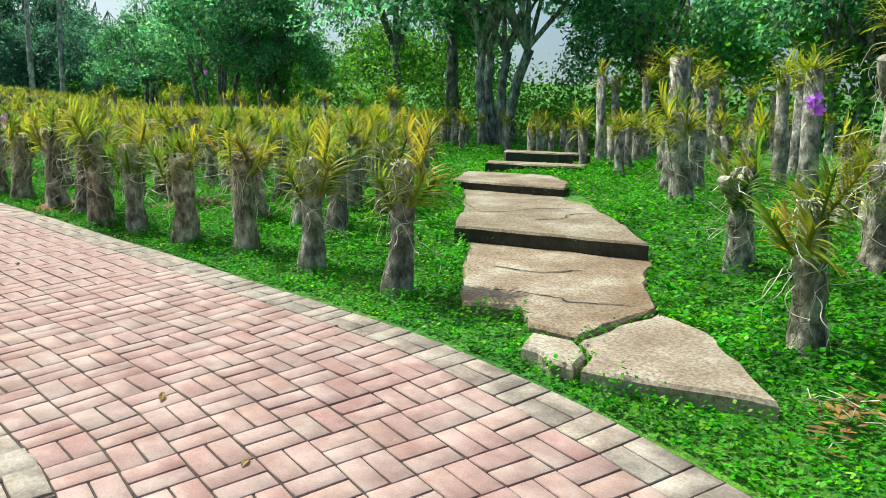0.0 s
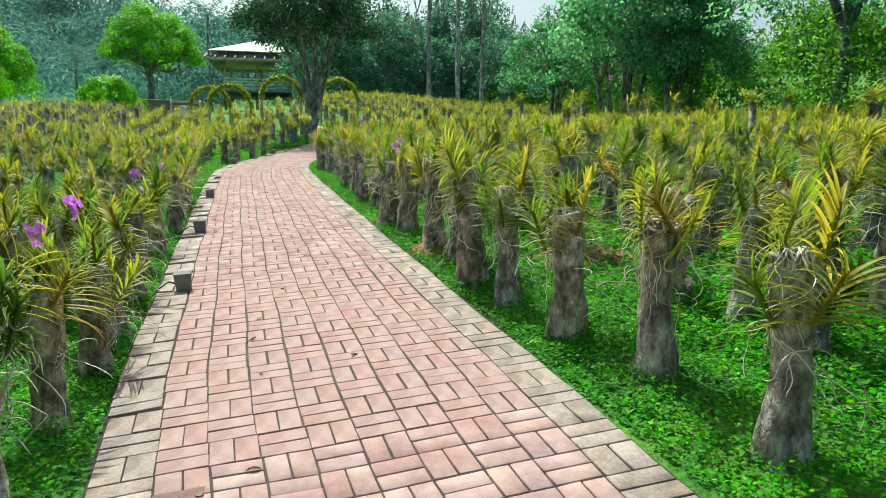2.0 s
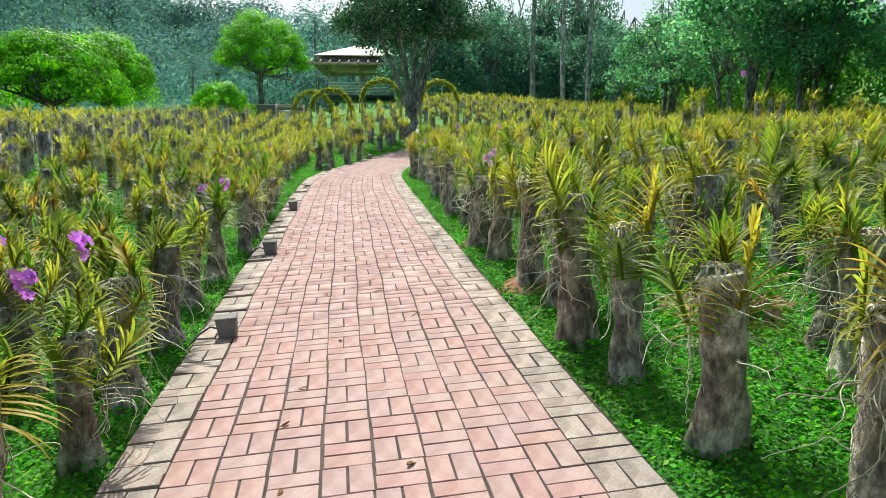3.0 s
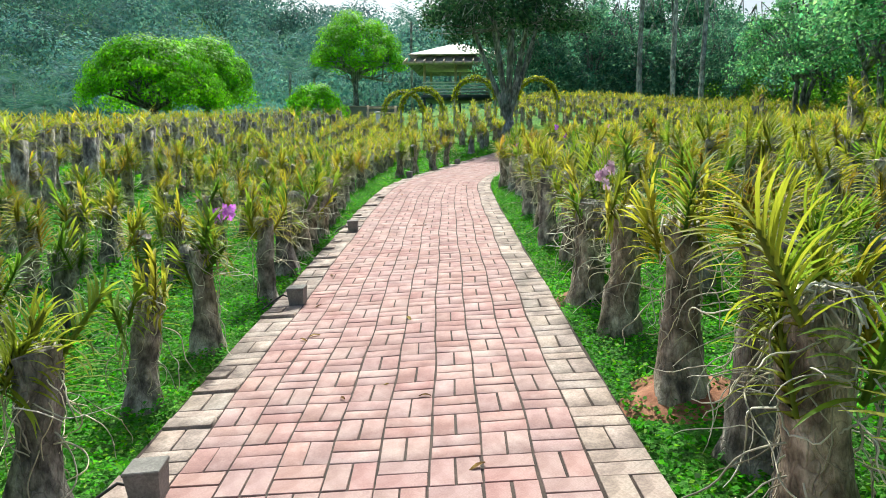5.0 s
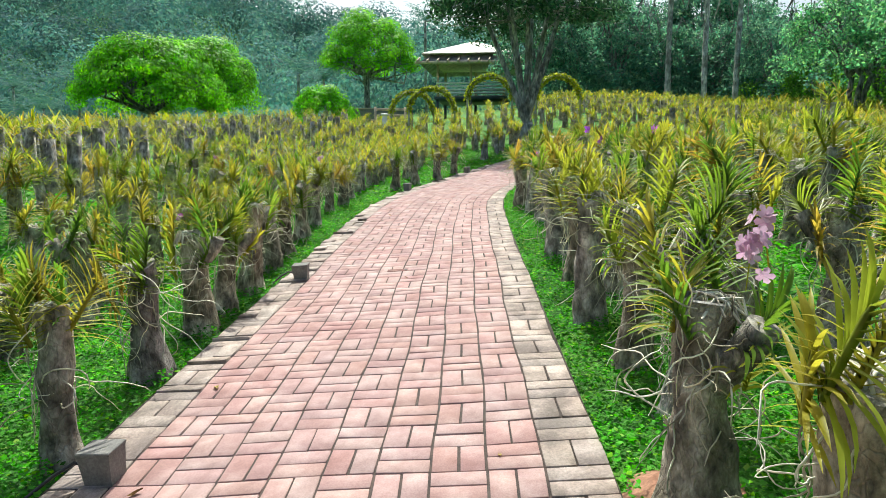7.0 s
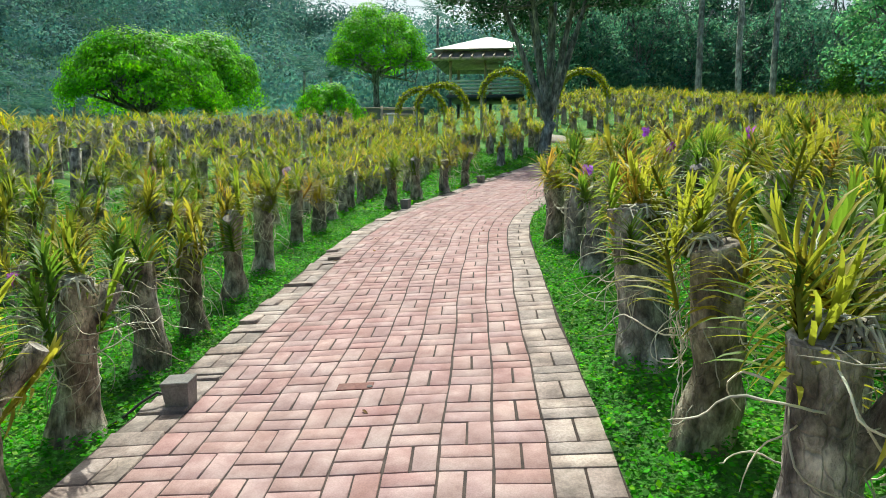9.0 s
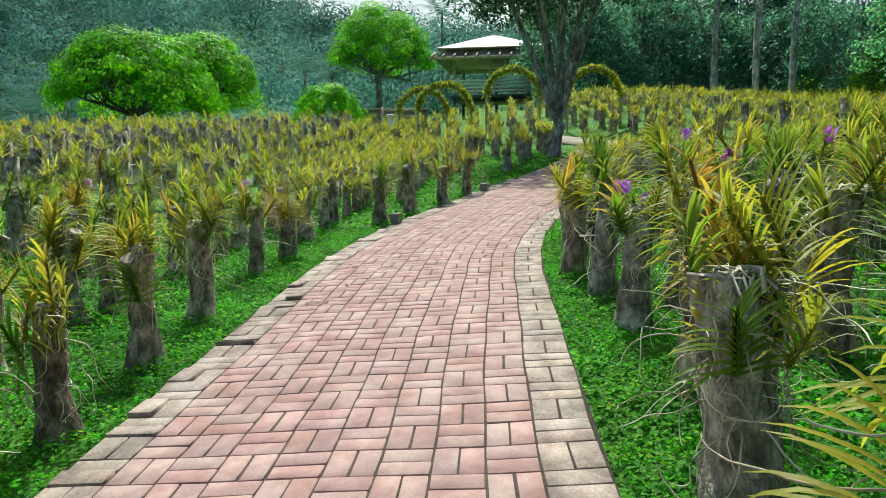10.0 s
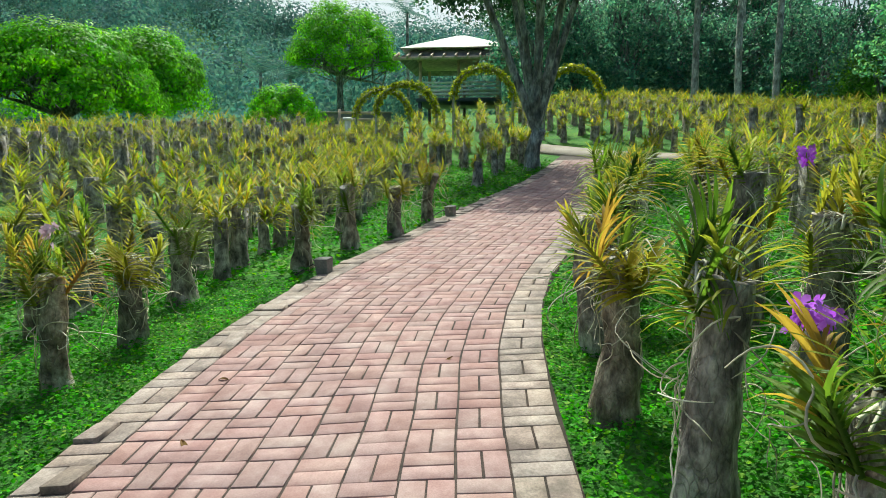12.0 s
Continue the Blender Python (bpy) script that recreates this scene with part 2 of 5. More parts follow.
# darker roof colour with the lower tier's shade painted in
M_SHADED_ROOF = stone_material("shaded_roof", [(0.36, (0.2, 0.185, 0.175)), (0.5, (0.32, 0.3, 0.285)), (0.64, (0.46, 0.43, 0.41))], 1.4, "object", 0.75, 20, (0.08, 0.07, 0.06), 0.05, 0.5)
M_BEAM = plain_material("weathered_timber", (0.56, 0.45, 0.34), 0.8, 0, 0.3, 4.0)
# dark blue colour that stands for the shade about the pavilion's deck and stilts
M_SHADE = plain_material("deck_shade_blue", (0.05, 0.07, 0.1), 0.6)
M_BLACK = plain_material("black_cable", (0.02, 0.02, 0.02), 0.5)
M_STEEL = plain_material("galvanised_steel", (0.4, 0.42, 0.42), 0.45, 0.7)


def ground_material():
    m, nt, b = material("ground_soil_and_moss")
    col = ramp(nt, noise_tex(nt, 1.1, 6.0, 0.6), [(0.3, (0.022, 0.11, 0.007)), (0.5, (0.055, 0.23, 0.012)), (0.68, (0.13, 0.3, 0.02)), (0.82, (0.18, 0.18, 0.06))])
    fine = noise_tex(nt, 22.0, 5.0, 0.7)
    col = mix(nt, col, ramp(nt, fine, [(0.36, (0.35, 0.35, 0.35)), (0.62, (1.35, 1.35, 1.3))]), 0.9, "MULTIPLY")
    nt.links.new(col, b.inputs["Base Color"])
    b.inputs["Roughness"].default_value = 0.9
    bump(nt, b, fine, 0.9, 0.05)
    return m


M_GROUND = ground_material()


# ---------------- mesh helpers ----------------
class Shape:
    """Points and faces of one mesh, with a material for each face."""

    def __init__(self):
        self.v, self.f, self.m = [], [], []

    def tube(self, pts, radii, sides=6, mat=0, cap=True, wob=0.0, rng=random):
        base, n = len(self.v), len(pts)
        up = Vector((0.31, 0.17, 0.94))
        for i, p in enumerate(pts):
            d = (pts[min(i + 1, n - 1)] - pts[max(i - 1, 0)]).normalized()
            a = d.cross(up if abs(d.dot(up)) < 0.95 else Vector((1, 0, 0))).normalized()
            b = d.cross(a)
            for k in range(sides):
                w = 2 * math.pi * k / sides
                r = radii[i] * (1 + (rng.uniform(-wob, wob) if wob else 0))
                self.v.append(p + (a * math.cos(w) + b * math.sin(w)) * r)
        for i in range(n - 1):
            for k in range(sides):
                k2 = (k + 1) % sides
                self.f.append((base + i * sides + k, base + i * sides + k2, base + (i + 1) * sides + k2, base + (i + 1) * sides + k))
                self.m.append(mat)
        if cap:
            self.f.append(tuple(base + (n - 1) * sides + k for k in range(sides)))
            self.m.append(mat)
        return base

    def face(self, pts, mat=0):
        b = len(self.v)
        self.v.extend(pts)
        self.f.append(tuple(range(b, b + len(pts))))
        self.m.append(mat)

    def box(self, c, s, mat=0, turn=None, bev=0.0):
        """A box of size s about c with chamfered top edges."""
        x, y, z = s[0] / 2, s[1] / 2, s[2] / 2
        t = turn or Matrix.Identity(3)
        b = len(self.v)
        rings = [(x, y, -z), (x, y, z - bev), (x - bev, y - bev, z)] if bev else [(x, y, -z), (x, y, z)]
        for rx, ry, rz in rings:
            for sx, sy in ((-1, -1), (1, -1), (1, 1), (-1, 1)):
                self.v.append(Vector(c) + t @ Vector((sx * rx, sy * ry, rz)))
        n = len(rings)
        self.f.append((b + 3, b + 2, b + 1, b))
        self.f.append(tuple(b + 4 * (n - 1) + k for k in range(4)))
        for i in range(n - 1):
            for k in range(4):
                k2 = (k + 1) % 4
                self.f.append((b + 4 * i + k, b + 4 * i + k2, b + 4 * i + 4 + k2, b + 4 * i + 4 + k))
        self.m += [mat] * (2 + 4 * (n - 1))

    def strap(self, root, out, length, width, arch, segs=4, fold=0.35, mat=0, stem=None):
        """A strap leaf: it leaves its root along out, rises and arches over; stem: the point of the stem that it grows from."""
        side = out.cross(Vector((0, 0, 1)))
        side = side.normalized() if side.length > 1e-4 else Vector((1, 0, 0))
        d, p, rows = out.normalized(), root.copy(), []
        for i in range(segs + 1):
            u = i / segs
            w = width * (0.85 + 0.4 * math.sin(u * 2.4)) * (1 - 0.92 * u ** 3.5) * 0.5
            nrm = side.cross(d).normalized()
            b = len(self.v)
            if i == 0 and stem is not None:
                self.v += [p - side * w + nrm * w * fold, p + side * w + nrm * w * fold]
                rows.append((b, stem, b + 1))
            else:
                self.v += [p - side * w + nrm * w * fold, p, p + side * w + nrm * w * fold]
                rows.append((b, b + 1, b + 2))
            p = p + d * (length / segs)
            d = (d + Vector((0, 0, -arch * (0.3 + 1.1 * u) * 4.0 / segs))).normalized()
        for k in range(segs):
            q, r = rows[k], rows[k + 1]
            self.f += [(q[0], q[1], r[1], r[0]), (q[1], q[2], r[2], r[1])]
            self.m += [mat, mat]

    def blade(self, root, out, length, width, arch, segs, mat=0):
        """A flat strap leaf for the far rows."""
        side = out.cross(Vector((0, 0, 1)))
        side = side.normalized() * (width * 0.5) if side.length > 1e-4 else Vector((width * 0.5, 0, 0))
        d, p, b = out.normalized(), root.copy(), len(self.v)
        for i in range(segs):
            self.v += [p - side, p + side]
            p = p + d * (length / segs)
            d = (d + Vector((0, 0, -arch * (0.3 + 1.1 * i / segs) * 4.0 / segs))).normalized()
        self.v.append(p)
        for i in range(segs - 1):
            self.f.append((b + 2 * i, b + 2 * i + 1, b + 2 * i + 3, b + 2 * i + 2))
        self.f.append((b + 2 * segs - 2, b + 2 * segs - 1, b + 2 * segs))
        self.m += [mat] * segs

    def mesh(self, name, mats, smooth=True):
        me = bpy.data.meshes.new(name)
        me.from_pydata([tuple(p) for p in self.v], [], self.f)
        for m in mats:
            me.materials.append(m)
        me.polygons.foreach_set("material_index", self.m)
        if smooth:
            me.polygons.foreach_set("use_smooth", [len(f) < 5 for f in self.f])
        me.update()
        return me


def part(name, shape, mats, parent, label="", smooth=True):
    mats = mats if isinstance(mats, (list, tuple)) else [mats]
    ob = new(name, shape.mesh(name, mats, smooth) if isinstance(shape, Shape) else shape)
    ob.parent = parent
    if label:
        tagged(ob, label)
    return ob


def thing(name, label, category, group="", kind="", m=None):
    ob = new(name)
    ob.empty_display_size = 0.1
    tagged(ob, label, category, group, kind)
    if m is not None:
        ob.matrix_basis = m
    return ob


def np_mesh(name, verts, quads, mats, index=None, smooth=False):
    """A mesh of quads from arrays."""
    me = bpy.data.meshes.new(name)
    nv, nf = len(verts), len(quads)
    me.vertices.add(nv)
    me.vertices.foreach_set("co", np.asarray(verts, dtype=np.float32).ravel())
    me.loops.add(nf * 4)
    me.loops.foreach_set("vertex_index", np.asarray(quads, dtype=np.int32).ravel())
    me.polygons.add(nf)
    me.polygons.foreach_set("loop_start", np.arange(0, nf * 4, 4, dtype=np.int32))
    me.polygons.foreach_set("loop_total", np.full(nf, 4, dtype=np.int32))
    for m in mats:
        me.materials.append(m)
    if index is not None:
        me.polygons.foreach_set("material_index", np.asarray(index, dtype=np.int32))
    if smooth:
        me.polygons.foreach_set("use_smooth", np.ones(nf, dtype=bool))
    me.update(calc_edges=True)
    me.validate()
    return me


# ---------------- the lie of the land ----------------
def smooth01(v):
    v = np.clip(v, 0, 1)
    return v * v * (3 - 2 * v)


def lift(x, y):
    """Height of the ground over the plane of the path."""
    x, y = np.asarray(x, float), np.asarray(y, float)
    left = 0.14 * np.maximum(0, -y - 1.0) * smooth01((-y - 1) / 2)
    far = 1.8 * smooth01((-x - 32) / 20) * np.exp(-((y - 7) / 12) ** 2)
    near = left * smooth01((30 + y) / 14) + far + 0.05 * smooth01((y - 2.95) / 0.5) * smooth01((x + 21) / 3) + 0.22 * smooth01((y - 4.5) / 3) * smooth01((x + 9) / 4)
    base = -0.03 + 0.02 * np.sin(x * 1.7 + 0.6 * y) * np.sin(y * 1.3 - 0.4 * x) * smooth01(np.maximum(y - 3.4, -0.2 - y) / 0.8)
    # the wooded hill beyond
    ridge = np.interp(y, [-400, -160, -110, -65, -50, -20, 0, 40, 110, 400], [52, 50, 44, 36, 29, 20.5, 18.5, 15, 12, 10])
    hill = 1.8 + ridge * smooth01((-x - 80) / 175) * (1 - 0.6 * smooth01((-x - 300) / 300))
    plane = -0.0732 * x + 0.068 * y
    r = np.sqrt((x + 20) ** 2 + y ** 2)
    level = 1.5 - plane * smooth01((r - 60) / 60)
    outer = np.where(x < -20, hill * smooth01((-x - 55) / 30) + level * (1 - smooth01((-x - 55) / 30)), level)
    w = smooth01((np.maximum(np.maximum(-x - 56, x - 8), np.maximum(-y - 24, y - 24))) / 30)
    return (near + base) * (1 - w) + outer * w


def spot(x, y, h=0.0):
    """A place in the world over layout point x, y."""
    return SLOPE @ Vector((x, y, float(lift(x, y)) + h))


CENTRE = [(9.0, -9.0), (5.0, -3.6), (2.2, -1.1), (0.5, 0.47), (-0.55, 1.07), (-1.45, 1.42), (-2.6, 1.67), (-3.6, 1.73), (-5, 1.705), (-6.5, 1.68), (-9, 1.67), (-13, 1.68), (-17, 1.70), (-19.5, 1.74),
          (-21.4, 1.85), (-22.8, 2.1), (-24.3, 2.53), (-26, 3.1), (-28.8, 4.05), (-32.2, 5.25), (-35, 6.25), (-37, 7.0)]


def spline(pts, step=0.05):
    """Points at even steps along a smooth line through pts."""
    out = []
    p = [np.array(q) for q in pts]
    p = [2 * p[0] - p[1]] + p + [2 * p[-1] - p[-2]]
    for i in range(1, len(p) - 2):
        for u in np.linspace(0, 1, 40, endpoint=False):
            a, b, c, d = p[i - 1:i + 3]
            out.append(0.5 * (2 * b + (c - a) * u + (2 * a - 5 * b + 4 * c - d) * u ** 2 + (3 * b - a - 3 * c + d) * u ** 3))
    out.append(p[-2])
    out = np.array(out)
    s = np.concatenate([[0], np.cumsum(np.linalg.norm(np.diff(out, axis=0), axis=1))])
    t = np.arange(0, s[-1], step)
    return t, np.stack([np.interp(t, s, out[:, 0]), np.interp(t, s, out[:, 1])], 1)


LINE_S, LINE = spline(CENTRE)
LINE_T = np.gradient(LINE, axis=0)
LINE_T /= np.linalg.norm(LINE_T, axis=1)[:, None]
HALF = 1.215


def on_path(s, o):
    """Layout point at distance s along the path and o to the right of its middle."""
    s, o = np.asarray(s, float), np.asarray(o, float)
    cx, cy = np.interp(s, LINE_S, LINE[:, 0]), np.interp(s, LINE_S, LINE[:, 1])
    tx, ty = np.interp(s, LINE_S, LINE_T[:, 0]), np.interp(s, LINE_S, LINE_T[:, 1])
    return cx + ty * o, cy - tx * o


def off_path(x, y):
    """Signed distance from the middle of the path, right positive, and the distance along it."""
    d = (LINE[:, 0] - x) ** 2 + (LINE[:, 1] - y) ** 2
    i = int(np.argmin(d))
    t = LINE_T[i]
    return float((x - LINE[i, 0]) * t[1] - (y - LINE[i, 1]) * t[0]), float(LINE_S[i])


def from_path(x, y):
    """Plain distance from the middle of the path."""
    return float(np.sqrt(np.min((LINE[:, 0] - x) ** 2 + (LINE[:, 1] - y) ** 2)))


def to_world(x, y, z):
    m = np.array(SLOPE.to_3x3())
    return np.stack([x, y, z], -1) @ m.T


# ---------------- ground ----------------
def graded(lo, hi, a, b, fine, grow=1.18):
    mid = list(np.arange(a, b + 1e-6, fine))
    step, v = fine, a
    while v > lo:
        step *= grow
        v -= step
        mid.insert(0, v)
    step, v = fine, mid[-1]
    while v < hi:
        step *= grow
        v += step
        mid.append(v)
    return np.array(mid)


def build_ground():
    gx, gy = graded(-1500, 900, -48, 3, 0.4), graded(-1300, 1300, -14, 16, 0.4)
    X, Y = np.meshgrid(gx, gy, indexing="ij")
    V = to_world(X.ravel(), Y.ravel(), lift(X.ravel(), Y.ravel()))
    n = len(gy)
    i, j = np.meshgrid(np.arange(len(gx) - 1), np.arange(n - 1), indexing="ij")
    a = (i * n + j).ravel()
    ob = new("ground", np_mesh("ground", V, np.stack([a, a + n, a + n + 1, a + 1], 1), [M_GROUND], smooth=True))
    tagged(ob, "green mossy garden ground sloping up to a wooded hill", "ground", kind="structure")


build_ground()


# ---------------- brick path ----------------
CELL, EDGE_W, JOINT, CROSS = 0.235, 0.275, 0.0115, 0.0098
S0 = 1.0
N_ROWS = int((LINE_S[-1] - S0 - 1.0) / CELL)
S_A = off_path(-5.4, 1.67)[1]
ROW_A = int((S_A - S0) / CELL)
S_NARROW = off_path(-4.0, 1.7)[1]


def narrow(s):
    """The path is a little narrower where it comes round the first bend."""
    return 0.95 + 0.05 * smooth01((np.asarray(s, float) - S_NARROW) / 2.6)


def wobble(s, o):
    o = np.asarray(o, float) * narrow(s)
    return (s + 0.007 * np.sin(o * 5.1 + s * 1.3) + 0.005 * np.sin(s * 4.3 + o * 2.2),
            o + 0.009 * np.sin(s * 1.9 + o * 3.0) + 0.004 * np.sin(s * 5.7 - o * 4.0))


def path_floor():
    """The bed on which the bricks lie, seen in the joints."""
    s = np.arange(S0 - 0.5, LINE_S[-1], 0.3)
    o = np.array([-HALF - 0.005, -HALF - 0.005, -0.6, 0.0, 0.6, HALF + 0.005, HALF + 0.005])
    z = np.array([-0.12, -0.007, -0.007, -0.007, -0.007, -0.007, -0.12])
    S, O = np.meshgrid(s, o, indexing="ij")
    x, y = on_path(S, O * narrow(S))
    V = to_world(x.ravel(), y.ravel(), path_height(x, y).ravel() + np.broadcast_to(z, S.shape).ravel())
    n = len(o)
    i, j = np.meshgrid(np.arange(len(s) - 1), np.arange(n - 1), indexing="ij")
    a = (i * n + j).ravel()
    ob = new("path", np_mesh("path", V, np.stack([a, a + 1, a + n + 1, a + n], 1), [M_JOINT], smooth=False))
    return tagged(ob, "winding pink brick footpath with grey edging bricks", "footpath", kind="structure")


def path_height(x, y):
    x = np.asarray(x, float)
    return (1.8 * smooth01((-x - 32) / 20) * np.exp(-((np.asarray(y, float) - 7) / 12) ** 2))


def brick_cells():
    """All bricks as (row, s0, s1, o0, o1, edge) in path coordinates."""
    cols = [(-HALF, -HALF + EDGE_W, True)] + [(-HALF + EDGE_W + k * CELL, -HALF + EDGE_W + (k + 1) * CELL, False) for k in range(8)]
    cols += [(HALF - EDGE_W, HALF, True)]
    for r in range(N_ROWS):
        a, b = S0 + r * CELL, S0 + (r + 1) * CELL
        for c, (p, q, edge) in enumerate(cols):
            if (r + c) % 2:
                yield r, a, (a + b) / 2, p, q, edge
                yield r, (a + b) / 2, b, p, q, edge
            else:
                yield r, a, b, p, (p + q) / 2, edge
                yield r, a, b, (p + q) / 2, q, edge


def build_path():
    path = path_floor()
    rng = np.random.default_rng(4)
    cells = list(brick_cells())
    N_SOLO = 15
    solo = [c for c in cells if ROW_A <= c[0] < ROW_A + N_SOLO]
    rest = np.array([(c[1], c[2], c[3], c[4], c[5]) for c in cells if not ROW_A <= c[0] < ROW_A + N_SOLO], float)
    n = len(rest)
    j, jc = JOINT / 2 * rng.uniform(0.7, 1.4, n), CROSS / 2 * rng.uniform(0.7, 1.4, n)
    lip = rng.normal(0, 0.0008, n)
    loose = (rest[:, 4] > 0) & (rest[:, 2] < 0) & (rng.random(n) < 0.25)
    lip = lip + loose * rng.uniform(0.004, 0.02, n)
    tilt_s, tilt_o = rng.normal(0, 0.0015, n) + loose * rng.normal(0, 0.02, n), rng.normal(0, 0.0015, n)
    verts = []
    for ring, (inset, z) in enumerate(((0, -0.05), (0, -0.002), (0.002, 0.0))):
        for ks, ko in ((0, 0), (1, 0), (1, 1), (0, 1)):
            s = np.where(ks, rest[:, 1] - jc - inset, rest[:, 0] + jc + inset)
            o = np.where(ko, rest[:, 3] - j - inset, rest[:, 2] + j + inset)
            ws, wo = wobble(s, o)
            x, y = on_path(ws, wo)
            h = path_height(x, y) + z + lip + tilt_s * (ks - 0.5) + tilt_o * (ko - 0.5)
            verts.append(to_world(x, y, h))
    V = np.stack(verts, 1).reshape(-1, 3)
    quad = [(8, 9, 10, 11)] + [(4 * r + k, 4 * r + (k + 1) % 4, 4 * r + 4 + (k + 1) % 4, 4 * r + 4 + k) for r in (0, 1) for k in range(4)]
    Q = (np.arange(n)[:, None, None] * 12 + np.array(quad)[None]).reshape(-1, 4)
    run = part("brick_run", np_mesh("brick_run", V, Q, [M_PAVER_J, M_EDGE_J], np.repeat(rest[:, 4].astype(int), 9)), None, path)
    tagged(run, kind="stuff")

    def brick_mesh(ls, lo, mat):
        sh = Shape()
        sh.box((0, 0, -0.025), (ls - CROSS, lo - JOINT, 0.05), 0, None, 0.002)
        return sh.mesh("brick", [mat], False)
    kinds = {}
    for r, a, b, p, q, edge in solo:
        key = (round(b - a, 4), round(q - p, 4), edge)
        if key not in kinds:
            kinds[key] = brick_mesh(b - a, q - p, M_EDGE if edge else M_PAVER)
        ws, wo = wobble((a + b) / 2, (p + q) / 2)
        x, y = on_path(ws, wo)
        i = int(ws / 0.05)
        ang = math.degrees(math.atan2(LINE_T[i, 1], LINE_T[i, 0]))
        ob = part("brick", kinds[key], None, path)
        loose = edge and q < 0 and random.random() < 0.25
        ob.matrix_basis = SLOPE @ pose(float(x), float(y), random.gauss(0, 0.0008) + (random.uniform(0.003, 0.015) if loose else 0),
                                       random.gauss(0, 0.25) + (random.gauss(0, 3) if loose else 0), random.gauss(0, 0.25), ang + random.gauss(0, 0.4))


# ---------------- orchid posts ----------------
def log_shape(rng, height, radius, flare=1.5, fork=False):
    """A sawn trunk, waisted, with a swollen foot and here and there a sawn-off branch."""
    sh = Shape()
    n, sides = 17, 16
    bend = Vector((rng.uniform(-0.06, 0.06), rng.uniform(-0.06, 0.06), 0))
    ph = [rng.uniform(0, 6.3) for _ in range(4)]
    pts = []
    for i in range(n):
        u = i / (n - 1)
        z = -0.1 + (height + 0.1) * u
        c = bend * math.sin(u * 2.2) + Vector((0.01 * math.sin(7 * u + ph[0]), 0.01 * math.sin(6 * u + ph[1]), 0))
        foot = (flare - 1) * max(0.0, 1 - u / 0.6) ** 1.5
        lump = 0.07 * math.sin(11 * u + ph[2]) + 0.04 * math.sin(23 * u + ph[3])
        crown = 0.1 * max(0.0, (u - 0.75) / 0.25)
        pts.append((c, z, radius * (0.98 - 0.12 * u + foot + crown + lump * (0.7 if u < 0.95 else 0.2))))
    slant = (rng.uniform(-0.25, 0.25), rng.uniform(-0.25, 0.25))
    for i, (c, z, r) in enumerate(pts):
        for k in range(sides):
            w = 2 * math.pi * k / sides
            lobes = 1 + 0.07 * math.sin(3 * w + ph[1] + z * 2) + 0.05 * math.sin(5 * w + ph[2] - z * 3) + 0.2 * noise.noise(Vector((math.cos(w) * 1.6, math.sin(w) * 1.6, z * 7 + ph[0] * 9))) + rng.uniform(-0.02, 0.02)
            if i < 3:
                lobes += 0.16 * math.sin(4 * w + ph[3]) * (3 - i) / 3
            x, y = c.x + math.cos(w) * r * lobes, c.y + math.sin(w) * r * lobes
            sh.v.append(Vector((x, y, z + (slant[0] * x + slant[1] * y if i == n - 1 else 0))))
    for i in range(n - 1):
        for k in range(sides):
            k2 = (k + 1) % sides
            sh.f.append((i * sides + k, i * sides + k2, (i + 1) * sides + k2, (i + 1) * sides + k))
            sh.m.append(0)
    top = Shape()
    c = pts[-1][0]
    ring = sh.v[(n - 1) * sides:]
    top.v = [Vector((c.x + (v.x - c.x) * f, c.y + (v.y - c.y) * f, v.z + dz + (rng.uniform(-0.006, 0.01) if f < 0.9 else 0))) for f, dz in ((1.0, 0.0), (0.94, 0.006), (0.5, -0.004)) for v in ring]
    for r in range(2):
        for k in range(sides):
            k2 = (k + 1) % sides
            top.f.append((r * sides + k, r * sides + k2, (r + 1) * sides + k2, (r + 1) * sides + k))
    top.f.append(tuple(2 * sides + k for k in range(sides)))
    top.m = [0] * len(top.f)
    stub = None
    if fork:
        stub = Shape()
        a = rng.uniform(0, 6.3)
        d = Vector((math.cos(a), math.sin(a), 0.9))
        p = Vector((0, 0, height * 0.62))
        q = [p + d * (0.052 * i) + Vector((0, 0, 0.006 * i * i)) for i in range(5)]
        stub.tube(q, [radius * f for f in (0.68, 0.6, 0.56, 0.58, 0.55)], 11, 0, True, 0.07, rng)
        stub.m[-1] = 1
    return sh, top, stub


def orchid_shape(rng, leaves, length, rise, segs=5, width=0.0155):
    """An upright stem with two ranks of strap leaves that spread like a fan and arch at their tips."""
    sh = Shape()
    lean = Vector((rng.uniform(-0.2, 0.2), rng.uniform(-0.2, 0.2), 1)).normalized()
    turn = rng.uniform(-0.5, 0.5)
    rings = leaves // 2 + 2
    sh.tube([lean * (rise * (0.05 + 0.97 * k / (rings - 1))) for k in range(rings)], [0.011] * (rings - 2) + [0.009, 0.005], 4)
    for i in range(leaves):
        u = i / max(1, leaves - 1)
        a = turn + (i % 2) * math.pi + rng.uniform(-0.22, 0.22)
        flat = Vector((math.cos(a), math.sin(a), 0))
        el = 0.2 + 0.9 * u ** 1.2 + rng.uniform(-0.12, 0.12)
        sh.strap(lean * (rise * (0.05 + 0.95 * u)), flat * math.cos(el) + Vector((0, 0, math.sin(el))),
                 length * (0.8 + 0.3 * math.sin(math.pi * min(1, u * 0.8 + 0.15))) * rng.uniform(0.8, 1.12) * (1 - 0.25 * u), width * rng.uniform(0.8, 1.1), rng.uniform(0.2, 0.48), segs, 0.3, 0,
                 4 * min(rings - 1, i // 2) + (i % 2) * 2)
    return sh


